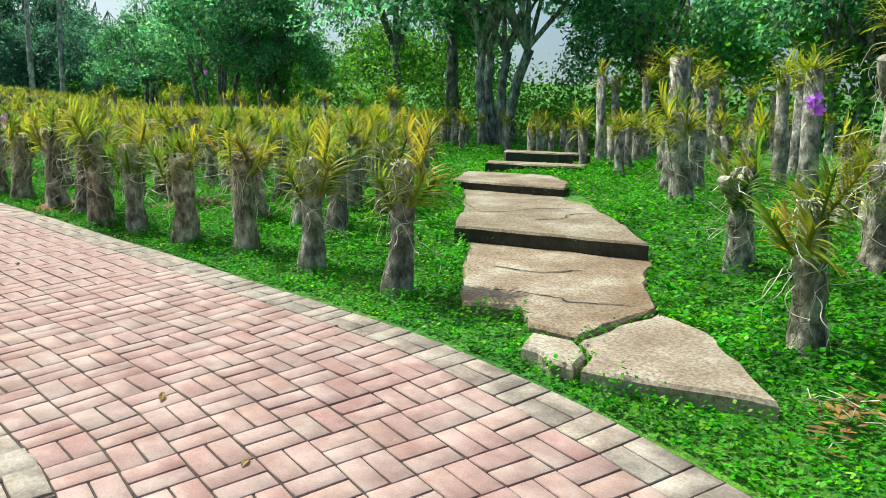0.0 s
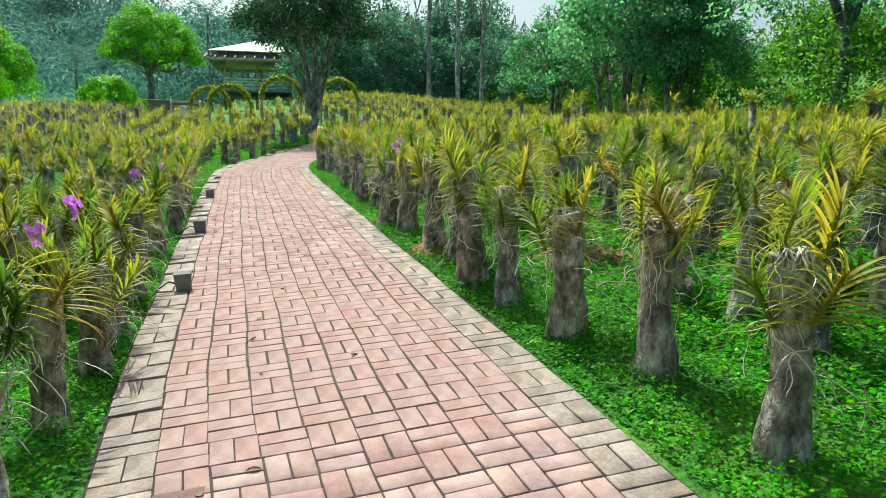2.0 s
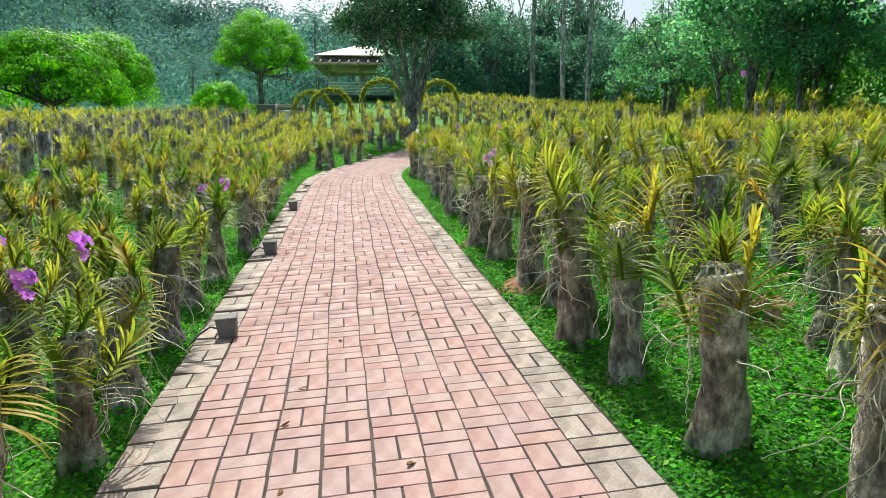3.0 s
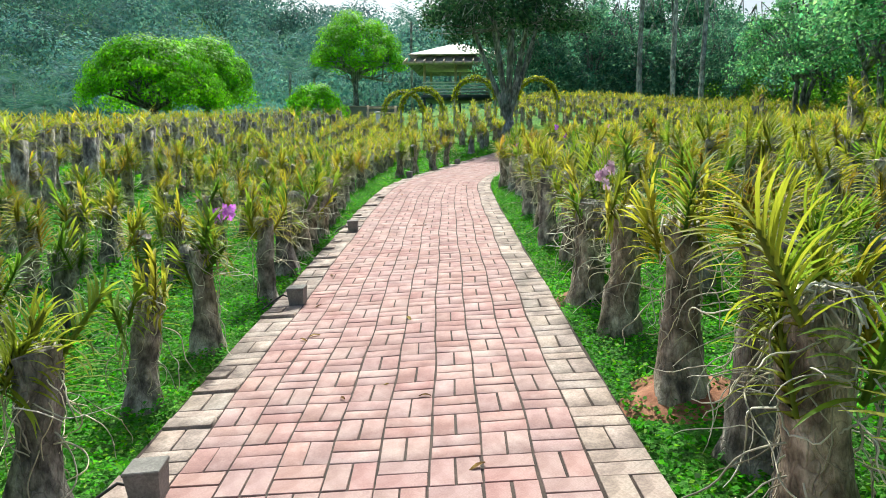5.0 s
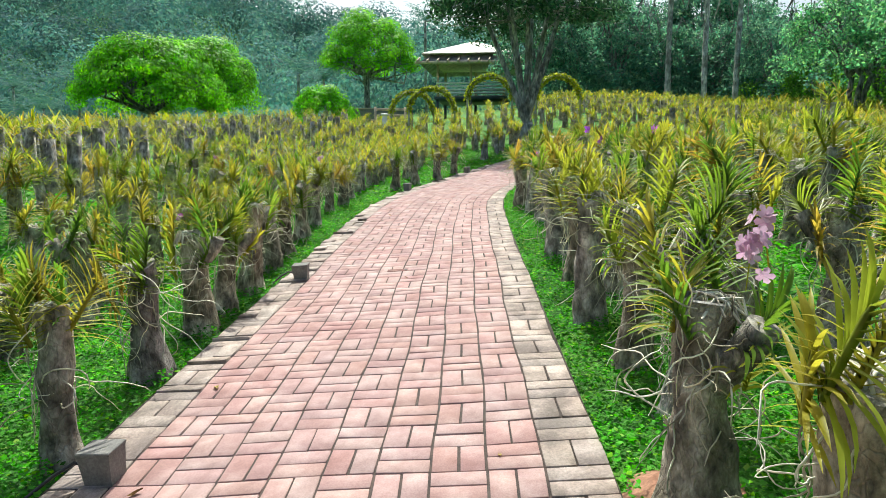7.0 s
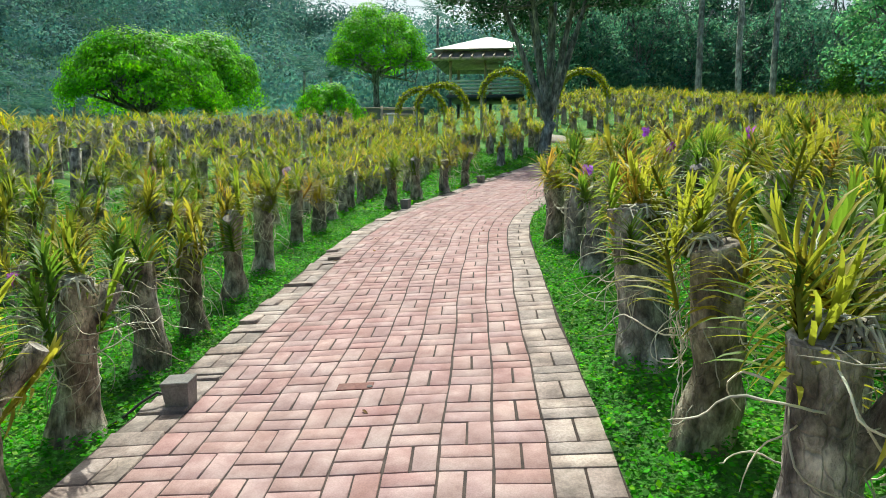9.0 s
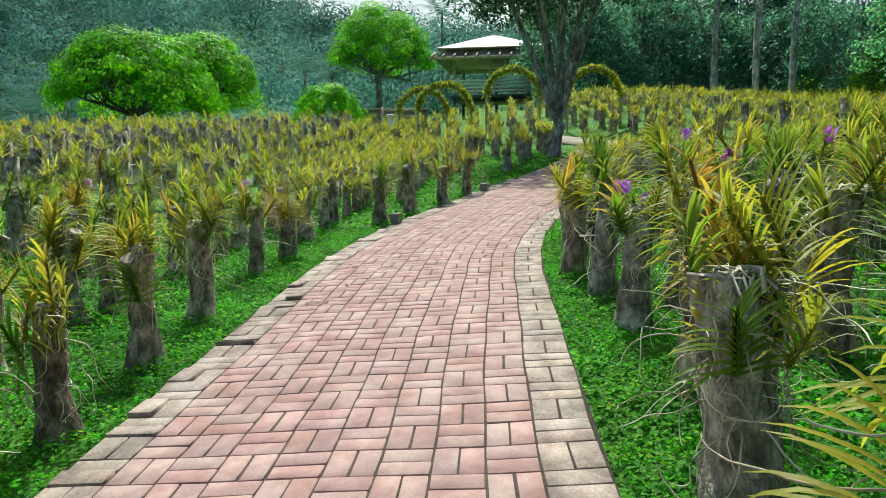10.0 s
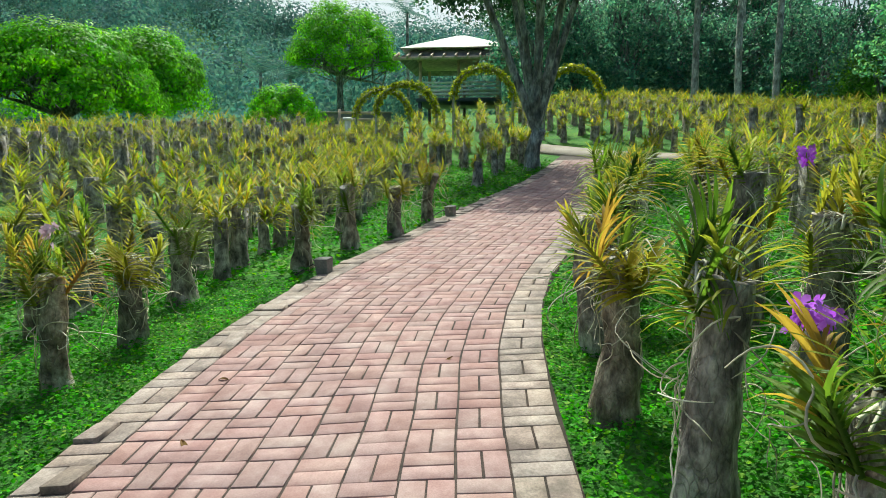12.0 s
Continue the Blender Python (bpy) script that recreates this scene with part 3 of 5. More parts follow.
def roots_shape(rng, height, radius, count, hang=1.0):
    """Pale aerial roots: some creep down the bark, some reach out and wander, and a mat lies on the sawn top."""
    sh = Shape()
    for _ in range(count):
        a = rng.uniform(0, 6.3)
        d = Vector((math.cos(a), math.sin(a), 0))
        p = d * radius * 1.05 + Vector((0, 0, height * rng.uniform(0.42, 1.0)))
        pts = [p.copy()]
        clings = rng.random() < 0.5
        v = (d * 0.2 + Vector((-d.y, d.x, 0)) * rng.uniform(-0.9, 0.9) + Vector((0, 0, -0.6))) if clings else d + Vector((rng.uniform(-.6, .6), rng.uniform(-.6, .6), rng.uniform(-0.35, 0.25)))
        step = rng.uniform(0.018, 0.04) * hang
        swing = Vector((rng.uniform(-.3, .3), rng.uniform(-.3, .3), rng.uniform(-.3, .1)))
        for k in range(13):
            if k % 3 == 0:
                swing = Vector((rng.uniform(-.4, .4), rng.uniform(-.4, .4), rng.uniform(-.42, .26)))
            v = (v + swing + Vector((rng.uniform(-.15, .15), rng.uniform(-.15, .15), rng.uniform(-.15, .15)))).normalized()
            p = p + v * step
            if clings:
                f = Vector((p.x, p.y, 0))
                f = f.normalized() * radius * (1.1 + 0.12 * rng.random()) if f.length > 0.01 else d * radius
                p = Vector((f.x, f.y, max(0.03, p.z)))
            p.z = max(0.02, p.z)
            pts.append(p.copy())
        r = rng.uniform(0.0022, 0.0044)
        sh.tube(pts, [r] * 8 + [r * 0.85] * 4 + [r * 0.6, r * 0.4], 3, 0, False)
    for _ in range(20):
        a = rng.uniform(0, 6.3)
        p = Vector((math.cos(a), math.sin(a), 0)) * radius * 0.98
        b = a + rng.uniform(1.6, 4.6)
        q = Vector((math.cos(b), math.sin(b), 0)) * radius
        pts = []
        for k in range(6):
            c = p.lerp(q, k / 5) + Vector((rng.uniform(-1, 1), rng.uniform(-1, 1), 0)) * radius * 0.2
            pts.append(Vector((c.x, c.y, height + 0.012 + rng.uniform(0, 0.035) - (0.07 if k in (0, 5) else 0))))
        sh.tube(pts, [rng.uniform(0.004, 0.0075)] * 6, 3, 0, False)
    return sh


def flower_shape(rng, blooms=5):
    """A short spray of flat five-petalled flowers."""
    sh = Shape()
    stem = [Vector((0.006 * k, 0, 0.045 * k)) for k in range(5)]
    sh.tube(stem, [0.003] * 5, 4, 1, False)
    for b in range(blooms):
        c = stem[min(4, 2 + b)] + Vector((rng.uniform(-0.045, 0.045), rng.uniform(-0.045, 0.045), rng.uniform(-0.03, 0.04)))
        n = Vector((rng.uniform(-1, 1), rng.uniform(-1, 1), rng.uniform(-0.1, 0.7))).normalized()
        a = n.orthogonal().normalized()
        q = n.cross(a)
        for k in range(5):
            w = 6.283 * k / 5
            d, s = a * math.cos(w) + q * math.sin(w), -a * math.sin(w) + q * math.cos(w)
            sh.face([c, c + d * 0.014 + s * 0.01 + n * 0.003, c + d * 0.03 + s * 0.014 + n * 0.006, c + d * 0.04 + n * 0.007, c + d * 0.03 - s * 0.014 + n * 0.006, c + d * 0.014 - s * 0.01 + n * 0.003])
        sh.face([c + n * 0.012 + a * 0.008, c + n * 0.018 + q * 0.008, c + n * 0.012 - a * 0.008, c + n * 0.005 - q * 0.008])
    return sh


LABELS = ["bark-covered sawn tree post carrying yellow-green strap-leaved orchids", "weathered grey log post hung with orchids and pale aerial roots",
          "gnarled cut trunk with orchids tied round its top", "stubby brown log post with an arching orchid clump"]
TALL_LABEL = "tall mossy log post crowned with strap-leaved orchids"


def make_post(seed, height, radius, plants, tall=False, roots=16, flare=1.5, fork=False):
    rng = random.Random(seed)
    post = thing("orchid_post", TALL_LABEL if tall else LABELS[seed % 4], "orchid post", "rows of orchid posts")
    shape, top, stub = log_shape(rng, height, radius, flare, fork)
    log = part("log", shape, M_LOG, post)
    part("sawn_top", top, M_CUT, log, "pale sawn top of the log")
    if stub:
        part("branch_stub", stub, [M_LOG, M_CUT], log, "sawn-off side branch")
    for k in range(plants):
        a = 6.283 * k / plants + rng.uniform(-0.6, 0.6)
        tip = rng.uniform(0.15, 0.6)
        ob = part("orchid", orchid_shape(rng, rng.randint(18, 26), rng.uniform(0.21, 0.32), rng.uniform(0.18, 0.33)), M_ORCHID, post)
        ob.matrix_basis = pose(math.cos(a) * radius * 1.18, math.sin(a) * radius * 1.18, height - (rng.uniform(0.02, 0.15) if k < 4 else rng.uniform(0.12, 0.34)), math.degrees(-math.sin(a)) * tip, math.degrees(math.cos(a)) * tip, math.degrees(a) + rng.uniform(50, 130))
    tagged(part("root_tangle", roots_shape(rng, height, radius, roots), M_ROOT, post, "tangle of pale wiry aerial roots"), kind="stuff")
    return post


PLANTS, FLARES, ROOTS = (6, 6, 7, 7), (1.45, 1.9, 1.4, 1.65, 1.55, 1.35, 2.1, 1.5), (40, 52, 36, 58)
# stout posts uphill of the path, shorter ones below it
POSTS = [make_post(10 + k, 0.82 + 0.035 * (k % 4), (0.096, 0.108, 0.09, 0.114)[k % 4], PLANTS[k % 4], flare=FLARES[k], fork=k in (1, 4), roots=ROOTS[k % 4]) for k in range(8)]
LOWS = [make_post(24 + k, 0.68 + 0.03 * (k % 4), (0.086, 0.095, 0.08, 0.1)[k % 4], (6, 6, 7, 6)[k % 4], flare=FLARES[k], fork=k in (0, 3, 6), roots=ROOTS[k % 4] - 6) for k in range(8)]
TALLS = [make_post(40 + k, 1.38 + 0.12 * k, 0.115, 7, True, 22, 1.25, k == 2) for k in range(4)]


def far_post(rng, sh, x, y, height, plants, size):
    """The same posts with fewer faces, for the depth of the field."""
    p = spot(x, y)
    r, near = rng.uniform(0.065, 0.1) * size, x > -27 and y > -6
    sh.tube([p + Vector((0, 0, -0.1)), p + Vector((0, 0, height * 0.3)), p + Vector((rng.uniform(-.04, .04), rng.uniform(-.04, .04), height))], [r * 1.5, r, r * 1.02], 7, 1)
    sh.m[-1] = 3
    for k in range(plants):
        a = rng.uniform(0, 6.3)
        c = p + Vector((math.cos(a) * r, math.sin(a) * r, height - rng.uniform(0.03, 0.22) * size))
        lean = Vector((rng.uniform(-0.6, 0.6), rng.uniform(-0.6, 0.6), 1)).normalized() * rng.uniform(0.14, 0.3) * size
        n, turn, long = (rng.randint(14, 18) if near else rng.randint(10, 13)), rng.uniform(0, 3.1), rng.uniform(0.23, 0.34) * size
        for i in range(n):
            u, w = i / (n - 1), turn + (i % 2) * math.pi + rng.uniform(-0.35, 0.35)
            el = 0.02 + 0.8 * u + rng.uniform(-0.25, 0.25)
            sh.blade(c + lean * (0.05 + 0.95 * u), Vector((math.cos(w) * math.cos(el), math.sin(w) * math.cos(el), math.sin(el))), long * rng.uniform(0.75, 1.2) * (1.1 - 0.25 * u), 0.022 if near else 0.03, rng.uniform(0.2, 0.5), 3 if near else 2)
    for k in range(2):
        a = rng.uniform(0, 6.3)
        d = Vector((math.cos(a), math.sin(a), rng.uniform(-.2, .2)))
        q = p + Vector((0, 0, height * rng.uniform(0.6, 0.95))) + d * r
        sh.tube([q, q + d * 0.12 + Vector((0, 0, rng.uniform(-.08, .05))), q + d * 0.24 + Vector((0, 0, rng.uniform(-.2, .05)))], [0.006, 0.005, 0.003], 3, 2, False)


RIGHT_ROW = [(-3.48, 3.36, 2), (-4.46, 3.38, 2), (-5.45, 3.4, 0), (-6.28, 3.25, 5), (-7.12, 3.18, 2), (-7.78, 3.12, 7), (-8.1, 3.22, 0), (-8.65, 3.34, 3), (-9.28, 3.21, 6),
             (-10.46, 3.2, 7), (-11.25, 3.12, 1), (-12.0, 3.3, 4), (-12.73, 3.26, 2), (-13.65, 3.22, 4), (-14.25, 3.5, 0), (-14.85, 3.28, 5), (-15.85, 3.3, 3), (-16.1, 3.36, 7), (-17.05, 3.5, 2),
             (-18.1, 3.38, 0), (-19.05, 3.34, 4), (-19.88, 3.24, 0), (-20.9, 3.4, 5)]
LEFT_ROW = [(-5.3, 0.1), (-6.1, 0.2), (-6.85, 0.3), (-7.58, 0.3), (-8.56, 0.24), (-9.65, 0.18), (-10.65, 0.26), (-11.95, 0.34), (-13.02, 0.27), (-13.95, 0.24), (-14.5, 0.25), (-15.22, 0.26),
            (-16.15, 0.18), (-16.88, 0.18), (-18.0, 0.08), (-19.08, 0.06), (-20.8, -0.06), (-21.65, 0.04), (-22.85, -0.02), (-24.0, 0.84), (-25.25, 1.14), (-25.95, 1.7), (-27.1, 2.1)]
STEP_SIDE = [(-1.0, 4.05), (-1.84, 5.47), (-0.98, 5.93), (-0.2, 4.6), (0.4, 5.6), (-0.2, 7.2), (-1.5, 7.4), (0.8, 7.0)]
STEP_TALL = [(-1.2, 7.1), (-0.55, 7.7), (0.1, 7.0), (-3.7, 8.6), (-6.79, 12.38), (-7.82, 15.0), (-6.88, 14.6), (-2.2, 8.9), (-2.9, 10.3), (-1.2, 9.2), (-4.6, 11.6), (-3.2, 12.4), (-1.0, 11.0), (-5.4, 14.5), (0.6, 9.4)]


SIDE = [(-39.4, 4.9), (-38.5, 5.6), (-36.8, 7.0), (-35.4, 8.8)]


def near_steps(x, y):
    """Whether a place lies on the old concrete steps."""
    a, b = Vector((-1.6, 3.0)), Vector((-8.6, 11.4))
    p = Vector((x, y))
    u = max(0.0, min(1.0, (p - a).dot(b - a) / (b - a).length_squared))
    return (p - (a + (b - a) * u)).length < 1.35


def build_posts():
    rng = random.Random(77)
    solo, far = [], []
    for x, y, k in RIGHT_ROW:
        solo.append((x, y, 1.0, False, k))
    for x, y, k in ((-18.55, 3.8, 2), (-11.3, 4.02, 6), (-13.2, 4.05, 6), (-19.25, 4.42, 2), (-20.35, 4.45, 3), (-20.92, 5.75, 6), (-5.38, 4.4, 0), (-17.4, 4.3, 5)):
        solo.append((x, y, 1.0, False, k))
    for x, y, k in ((-6.75, -0.55, 0), (-7.9, -0.4, 4), (-5.9, -0.65, 2), (-5.5, -0.2, 7), (-8.3, -0.15, 2)):
        solo.append((x, y, 1.02, False, k))
    taken = [(q[0], q[1]) for q in solo]
    for x, y in LEFT_ROW:
        solo.append((x, y, 1.0, False))
    for i, (x, y) in enumerate(STEP_SIDE):
        solo.append((x, y, 0.95, False, (2, 4, 1, 0)[i % 4]))
    for x, y in STEP_TALL:
        solo.append((x, y, 1.15, True))
    # right of the path: rows that follow its edge
    for k in range(1, 16):
        for s in np.arange(off_path(-3.2, 1.67)[1], LINE_S[-1] - 0.6, 0.74):
            o = HALF + 0.42 + 1.05 * k
            x, y = on_path(s + 0.5 * (k % 2) + rng.uniform(-0.2, 0.2), o + rng.uniform(-0.15, 0.15))
            x, y = float(x), float(y)
            if near_steps(x, y) or (y > 12.5 and x > -13 and rng.random() < 0.5) or y > 19 or x < -36 or x > -3.0:
                continue
            d = abs(off_path(x, y)[0])
            if d < HALF + 0.3:
                continue
            if min((x - p) ** 2 + (y - q) ** 2 for p, q in taken) < 0.25:
                continue
            tall = y > 8.5 and rng.random() < (0.07 if x > -22 else 0.05)
            (solo if x > -23 and k <= 5 else far).append((x, y, rng.uniform(0.86, 1.05), tall))
    for s in np.arange(off_path(-21.8, 2.0)[1], off_path(-33.5, 6)[1], 0.9):
        x, y = on_path(s, HALF + 0.45 + rng.uniform(-0.08, 0.08))
        (solo if x > -27 else far).append((float(x), float(y), rng.uniform(0.9, 1.05), False))
    # left of the path: straight rows
    for k in range(1, 13):
        for x in np.arange(-4.2, -50, -0.76):
            xx, y = x + 0.5 * (k % 2) + rng.uniform(-0.22, 0.22), 0.1 - 1.1 * k + rng.uniform(-0.16, 0.16)
            if min((xx - p) ** 2 + (y - q) ** 2 for p, q in taken) < 0.2:
                continue
            tall = -9.5 < y < -3.6 and rng.random() < (0.65 if y < -5.5 else 0.4)
            (solo if xx > -24 and k <= 3 and xx < -5 else far).append((xx, y, rng.uniform(0.88, 1.08) * (1.25 if tall else 1), "bare" if tall else False))
    for x in np.arange(-23.8, -37.4, -0.66):
        for y in np.arange(-0.6, 7.2, 0.72):
            xx, yy = x + rng.uniform(-0.2, 0.2), y + rng.uniform(-0.15, 0.15)
            if off_path(xx, yy)[0] < -HALF - 0.7 and abs(yy - (0.95 + 0.16 * (-23.5 - xx))) > 0.55 and math.hypot(xx + 35.2, yy - 4.65) > 0.7:
                far.append((xx, yy, rng.uniform(0.85, 1.05), False))
    side = spline(SIDE, 0.4)[1]
    for x in np.arange(-36.0, -57, -0.8):
        for y in np.arange(-3.0, 24, 0.85):
            xx, yy = x + rng.uniform(-0.25, 0.25), y + rng.uniform(-0.2, 0.2)
            if np.min((side[:, 0] - xx) ** 2 + (side[:, 1] - yy) ** 2) > 0.9 and from_path(xx, yy) > HALF + 0.4 and not (xx < -47 and yy < 6):
                far.append((xx, yy, rng.uniform(0.85, 1.1), False))
    solo.sort(key=lambda q: abs(off_path(q[0], q[1])[0]))
    far += solo[255:]
    for i, (x, y, size, tall, *pick) in enumerate(solo[:255]):
        src = TALLS[i % 4] if tall is True else (POSTS if off_path(x, y)[0] > 0 else LOWS)[pick[0] if pick else (i * 5 + i // 8) % 8]
        m = Matrix.Translation(spot(x, y, -0.01)) @ pose(0, 0, 0, rng.gauss(0, 2.5), rng.gauss(0, 2.5), rng.uniform(0, 360)) @ Matrix.Diagonal((size, size, size * rng.uniform(0.92, 1.08), 1))
        copy_thing(src, m)
    for o in POSTS + LOWS + TALLS:
        for c in [*o.children_recursive, o]:
            bpy.data.objects.remove(c)
    sh = Shape()
    for x, y, size, tall, *_ in far:
        far_post(rng, sh, x, y, (0.82 if tall == "bare" else 1.4 if tall else 0.8 if y > 3.5 and x > -26 else 0.66) * size * rng.uniform(0.9, 1.1), 2 if tall == "bare" else 6 if tall else (5 if x > -42 else 4), size * 1.12)
    ob = new("orchid_rows", sh.mesh("orchid_rows", [M_ORCHID_FAR, M_LOG, M_ROOT, M_CUT]))
    tagged(ob, "distant rows of log posts with yellow-green orchids", "orchid field", kind="stuff")


# ---------------- trees ----------------
def leaf_cloud(sh, c, r, n, size, rng, flat=0.75, mat=0, face_up=0.4, core=0.35, out=0.5, mid=None):
    """Small leaves scattered through a clump."""
    for _ in range(n):
        d = Vector((rng.gauss(0, 1), rng.gauss(0, 1), rng.gauss(0, 1))).normalized() * r * rng.uniform(core, 1.0) ** 0.6
        p = c + Vector((d.x, d.y, d.z * flat))
        nrm = (Vector((rng.gauss(0, 1), rng.gauss(0, 1), rng.gauss(0, 1))).normalized() + d.normalized() * out + Vector((0, 0, face_up))).normalized()
        if mid is not None:
            nrm = (nrm + (p - mid).normalized() * 1.3).normalized()
        a = nrm.orthogonal().normalized()
        a = (Matrix.Rotation(rng.uniform(0, 6.3), 3, nrm) @ a) * size * rng.uniform(0.6, 1.3)
        b = nrm.cross(a) * 0.5
        sh.face([p - a, p + b, p + a, p - b], mat)


def tree_shapes(seed, height, spread_r, trunk_r, clear=0.35, limbs=5, tips=4, leaves=45, leaf=0.16, clump=0.9, dome=True, stems=1, flat=0.7, hold=0.0):
    """Trunk and limbs, and the crown on their tips."""
    rng = random.Random(seed)
    wood, crown = Shape(), Shape()
    ends = []
    for st in range(stems):
        a0 = rng.uniform(0, 6.3)
        off = Vector((math.cos(a0), math.sin(a0), 0)) * (trunk_r * 1.3 if stems > 1 else 0)
        top = Vector((off.x * 2.5 + rng.uniform(-0.3, 0.3), off.y * 2.5 + rng.uniform(-0.3, 0.3), height * clear))
        pts = [off + (top - off) * u + Vector((math.sin(u * 5 + seed) * trunk_r * 0.5, math.cos(u * 4 + seed) * trunk_r * 0.5, 0)) * u for u in (0, 0.12, 0.35, 0.65, 1)]
        pts[0].z = -0.3
        r0 = trunk_r * (0.75 if stems > 1 else 1)
        wood.tube(pts, [r0 * 1.5, r0 * 1.1, r0, r0 * 0.9, r0 * 0.8], 9, 0, True, 0.08, rng)
        for l in range(limbs):
            a = 6.283 * (l + rng.uniform(-0.3, 0.3)) / limbs + st
            reach = spread_r * rng.uniform(0.35, 0.8)
            h = height * (0.9 - 0.75 * (reach / spread_r) ** 2) * rng.uniform(0.75, 0.92) if dome else height * rng.uniform(0.5, 0.95)
            end = Vector((math.cos(a) * reach, math.sin(a) * reach, h))
            mid = top.lerp(end, 0.5) + Vector((0, 0, 0 if dome else height * 0.04)) + Vector((rng.uniform(-1, 1), rng.uniform(-1, 1), 0)) * spread_r * 0.06
            q = [top + (mid - top) * u for u in (0, 0.5)] + [mid, mid.lerp(end, 0.5) + Vector((rng.uniform(-.1, .1), rng.uniform(-.1, .1), 0)) * spread_r, end]
            wood.tube(q, [r0 * 0.6, r0 * 0.48, r0 * 0.38, r0 * 0.27, r0 * 0.15], 7, 0, True, 0.08, rng)
            for t in range(tips):
                b = a + rng.uniform(-1.1, 1.1)
                rr = spread_r * rng.random() ** (0.42 if dome else 0.5)
                zt = height * (0.97 - (0.72 * (rr / spread_r) ** 3.2 if dome else 0.45 * (rr / spread_r) ** 2)) - height * rng.uniform(0, 0.08 if dome else 0.35)
                tip = Vector((math.cos(b) * rr, math.sin(b) * rr, max(zt, hold * height)))
                src = q[rng.choice((2, 3, 4))]
                mm = src.lerp(tip, 0.5) + Vector((rng.uniform(-1, 1), rng.uniform(-1, 1), rng.uniform(-0.3, 0.6))) * 0.08 * spread_r
                wood.tube([src, mm, tip], [r0 * 0.2, r0 * 0.12, r0 * 0.04], 5, 0, False)
                ends.append(tip)
                ends.append(mm.lerp(tip, 0.4) + Vector((rng.uniform(-1, 1), rng.uniform(-1, 1), rng.uniform(0, 0.6))) * clump * 0.6)
    for e in ends:
        if e.z < hold * height:
            continue
        leaf_cloud(crown, e, clump * rng.uniform(0.7, 1.25), int(leaves * rng.uniform(0.7, 1.3)), leaf, rng, flat, out=1.2, mid=Vector((0, 0, height * 0.45)) if dome else None)
    return wood, crown


def make_tree(name, label, seed, leaf_mat, bark=None, group="", **kw):
    t = thing(name, label, "tree", group)
    wood, crown = tree_shapes(seed, **kw)
    part("trunk", wood, bark or M_TRUNK, t)
    part("crown", crown, leaf_mat, t, smooth=False)
    return t


def place(ob, x, y, turn=0.0, size=1.0, h=-0.05):
    ob.matrix_basis = Matrix.Translation(spot(x, y, h)) @ pose(0, 0, 0, 0, 0, turn) @ Matrix.Scale(size, 4)
    return ob


def palm(seed, height, label):
    rng = random.Random(seed)
    t = thing("palm_tree", label, "palm tree", "palms below the hill")
    sh = Shape()
    sh.tube([Vector((0.15 * math.sin(u * 2), 0.1 * u * u, -0.3 + (height + 0.3) * u)) for u in (0, .15, .4, .7, 1)], [0.2, 0.15, 0.13, 0.12, 0.11], 8, 0, True, 0.05, rng)
    part("trunk", sh, M_PALE, t)
    for k in range(16):
        a, el = 6.283 * k / 16 + rng.uniform(-.2, .2), rng.uniform(0.1, 1.2)
        fr = Shape()
        d, p = Vector((math.cos(a) * math.cos(el), math.sin(a) * math.cos(el), math.sin(el))), Vector((0.13, 0.1, height))
        for s in range(7):
            side = d.cross(Vector((0, 0, 1))).normalized()
            L = 0.75 * math.sin(0.5 + s * 0.4)
            for sg in (-1, 1):
                for e in (0, 0.2):
                    q = p + d * e
                    tip = q + side * sg * L * 0.8 + d * 0.35 + Vector((0, 0, -0.35 * L))
                    fr.face([q, q + d * 0.09, tip + d * 0.02, tip])
            p = p + d * 0.42
            d = (d + Vector((0, 0, -0.17))).normalized()
        part("frond", fr, M_LEAF_HAZE, t, smooth=False)
    return t


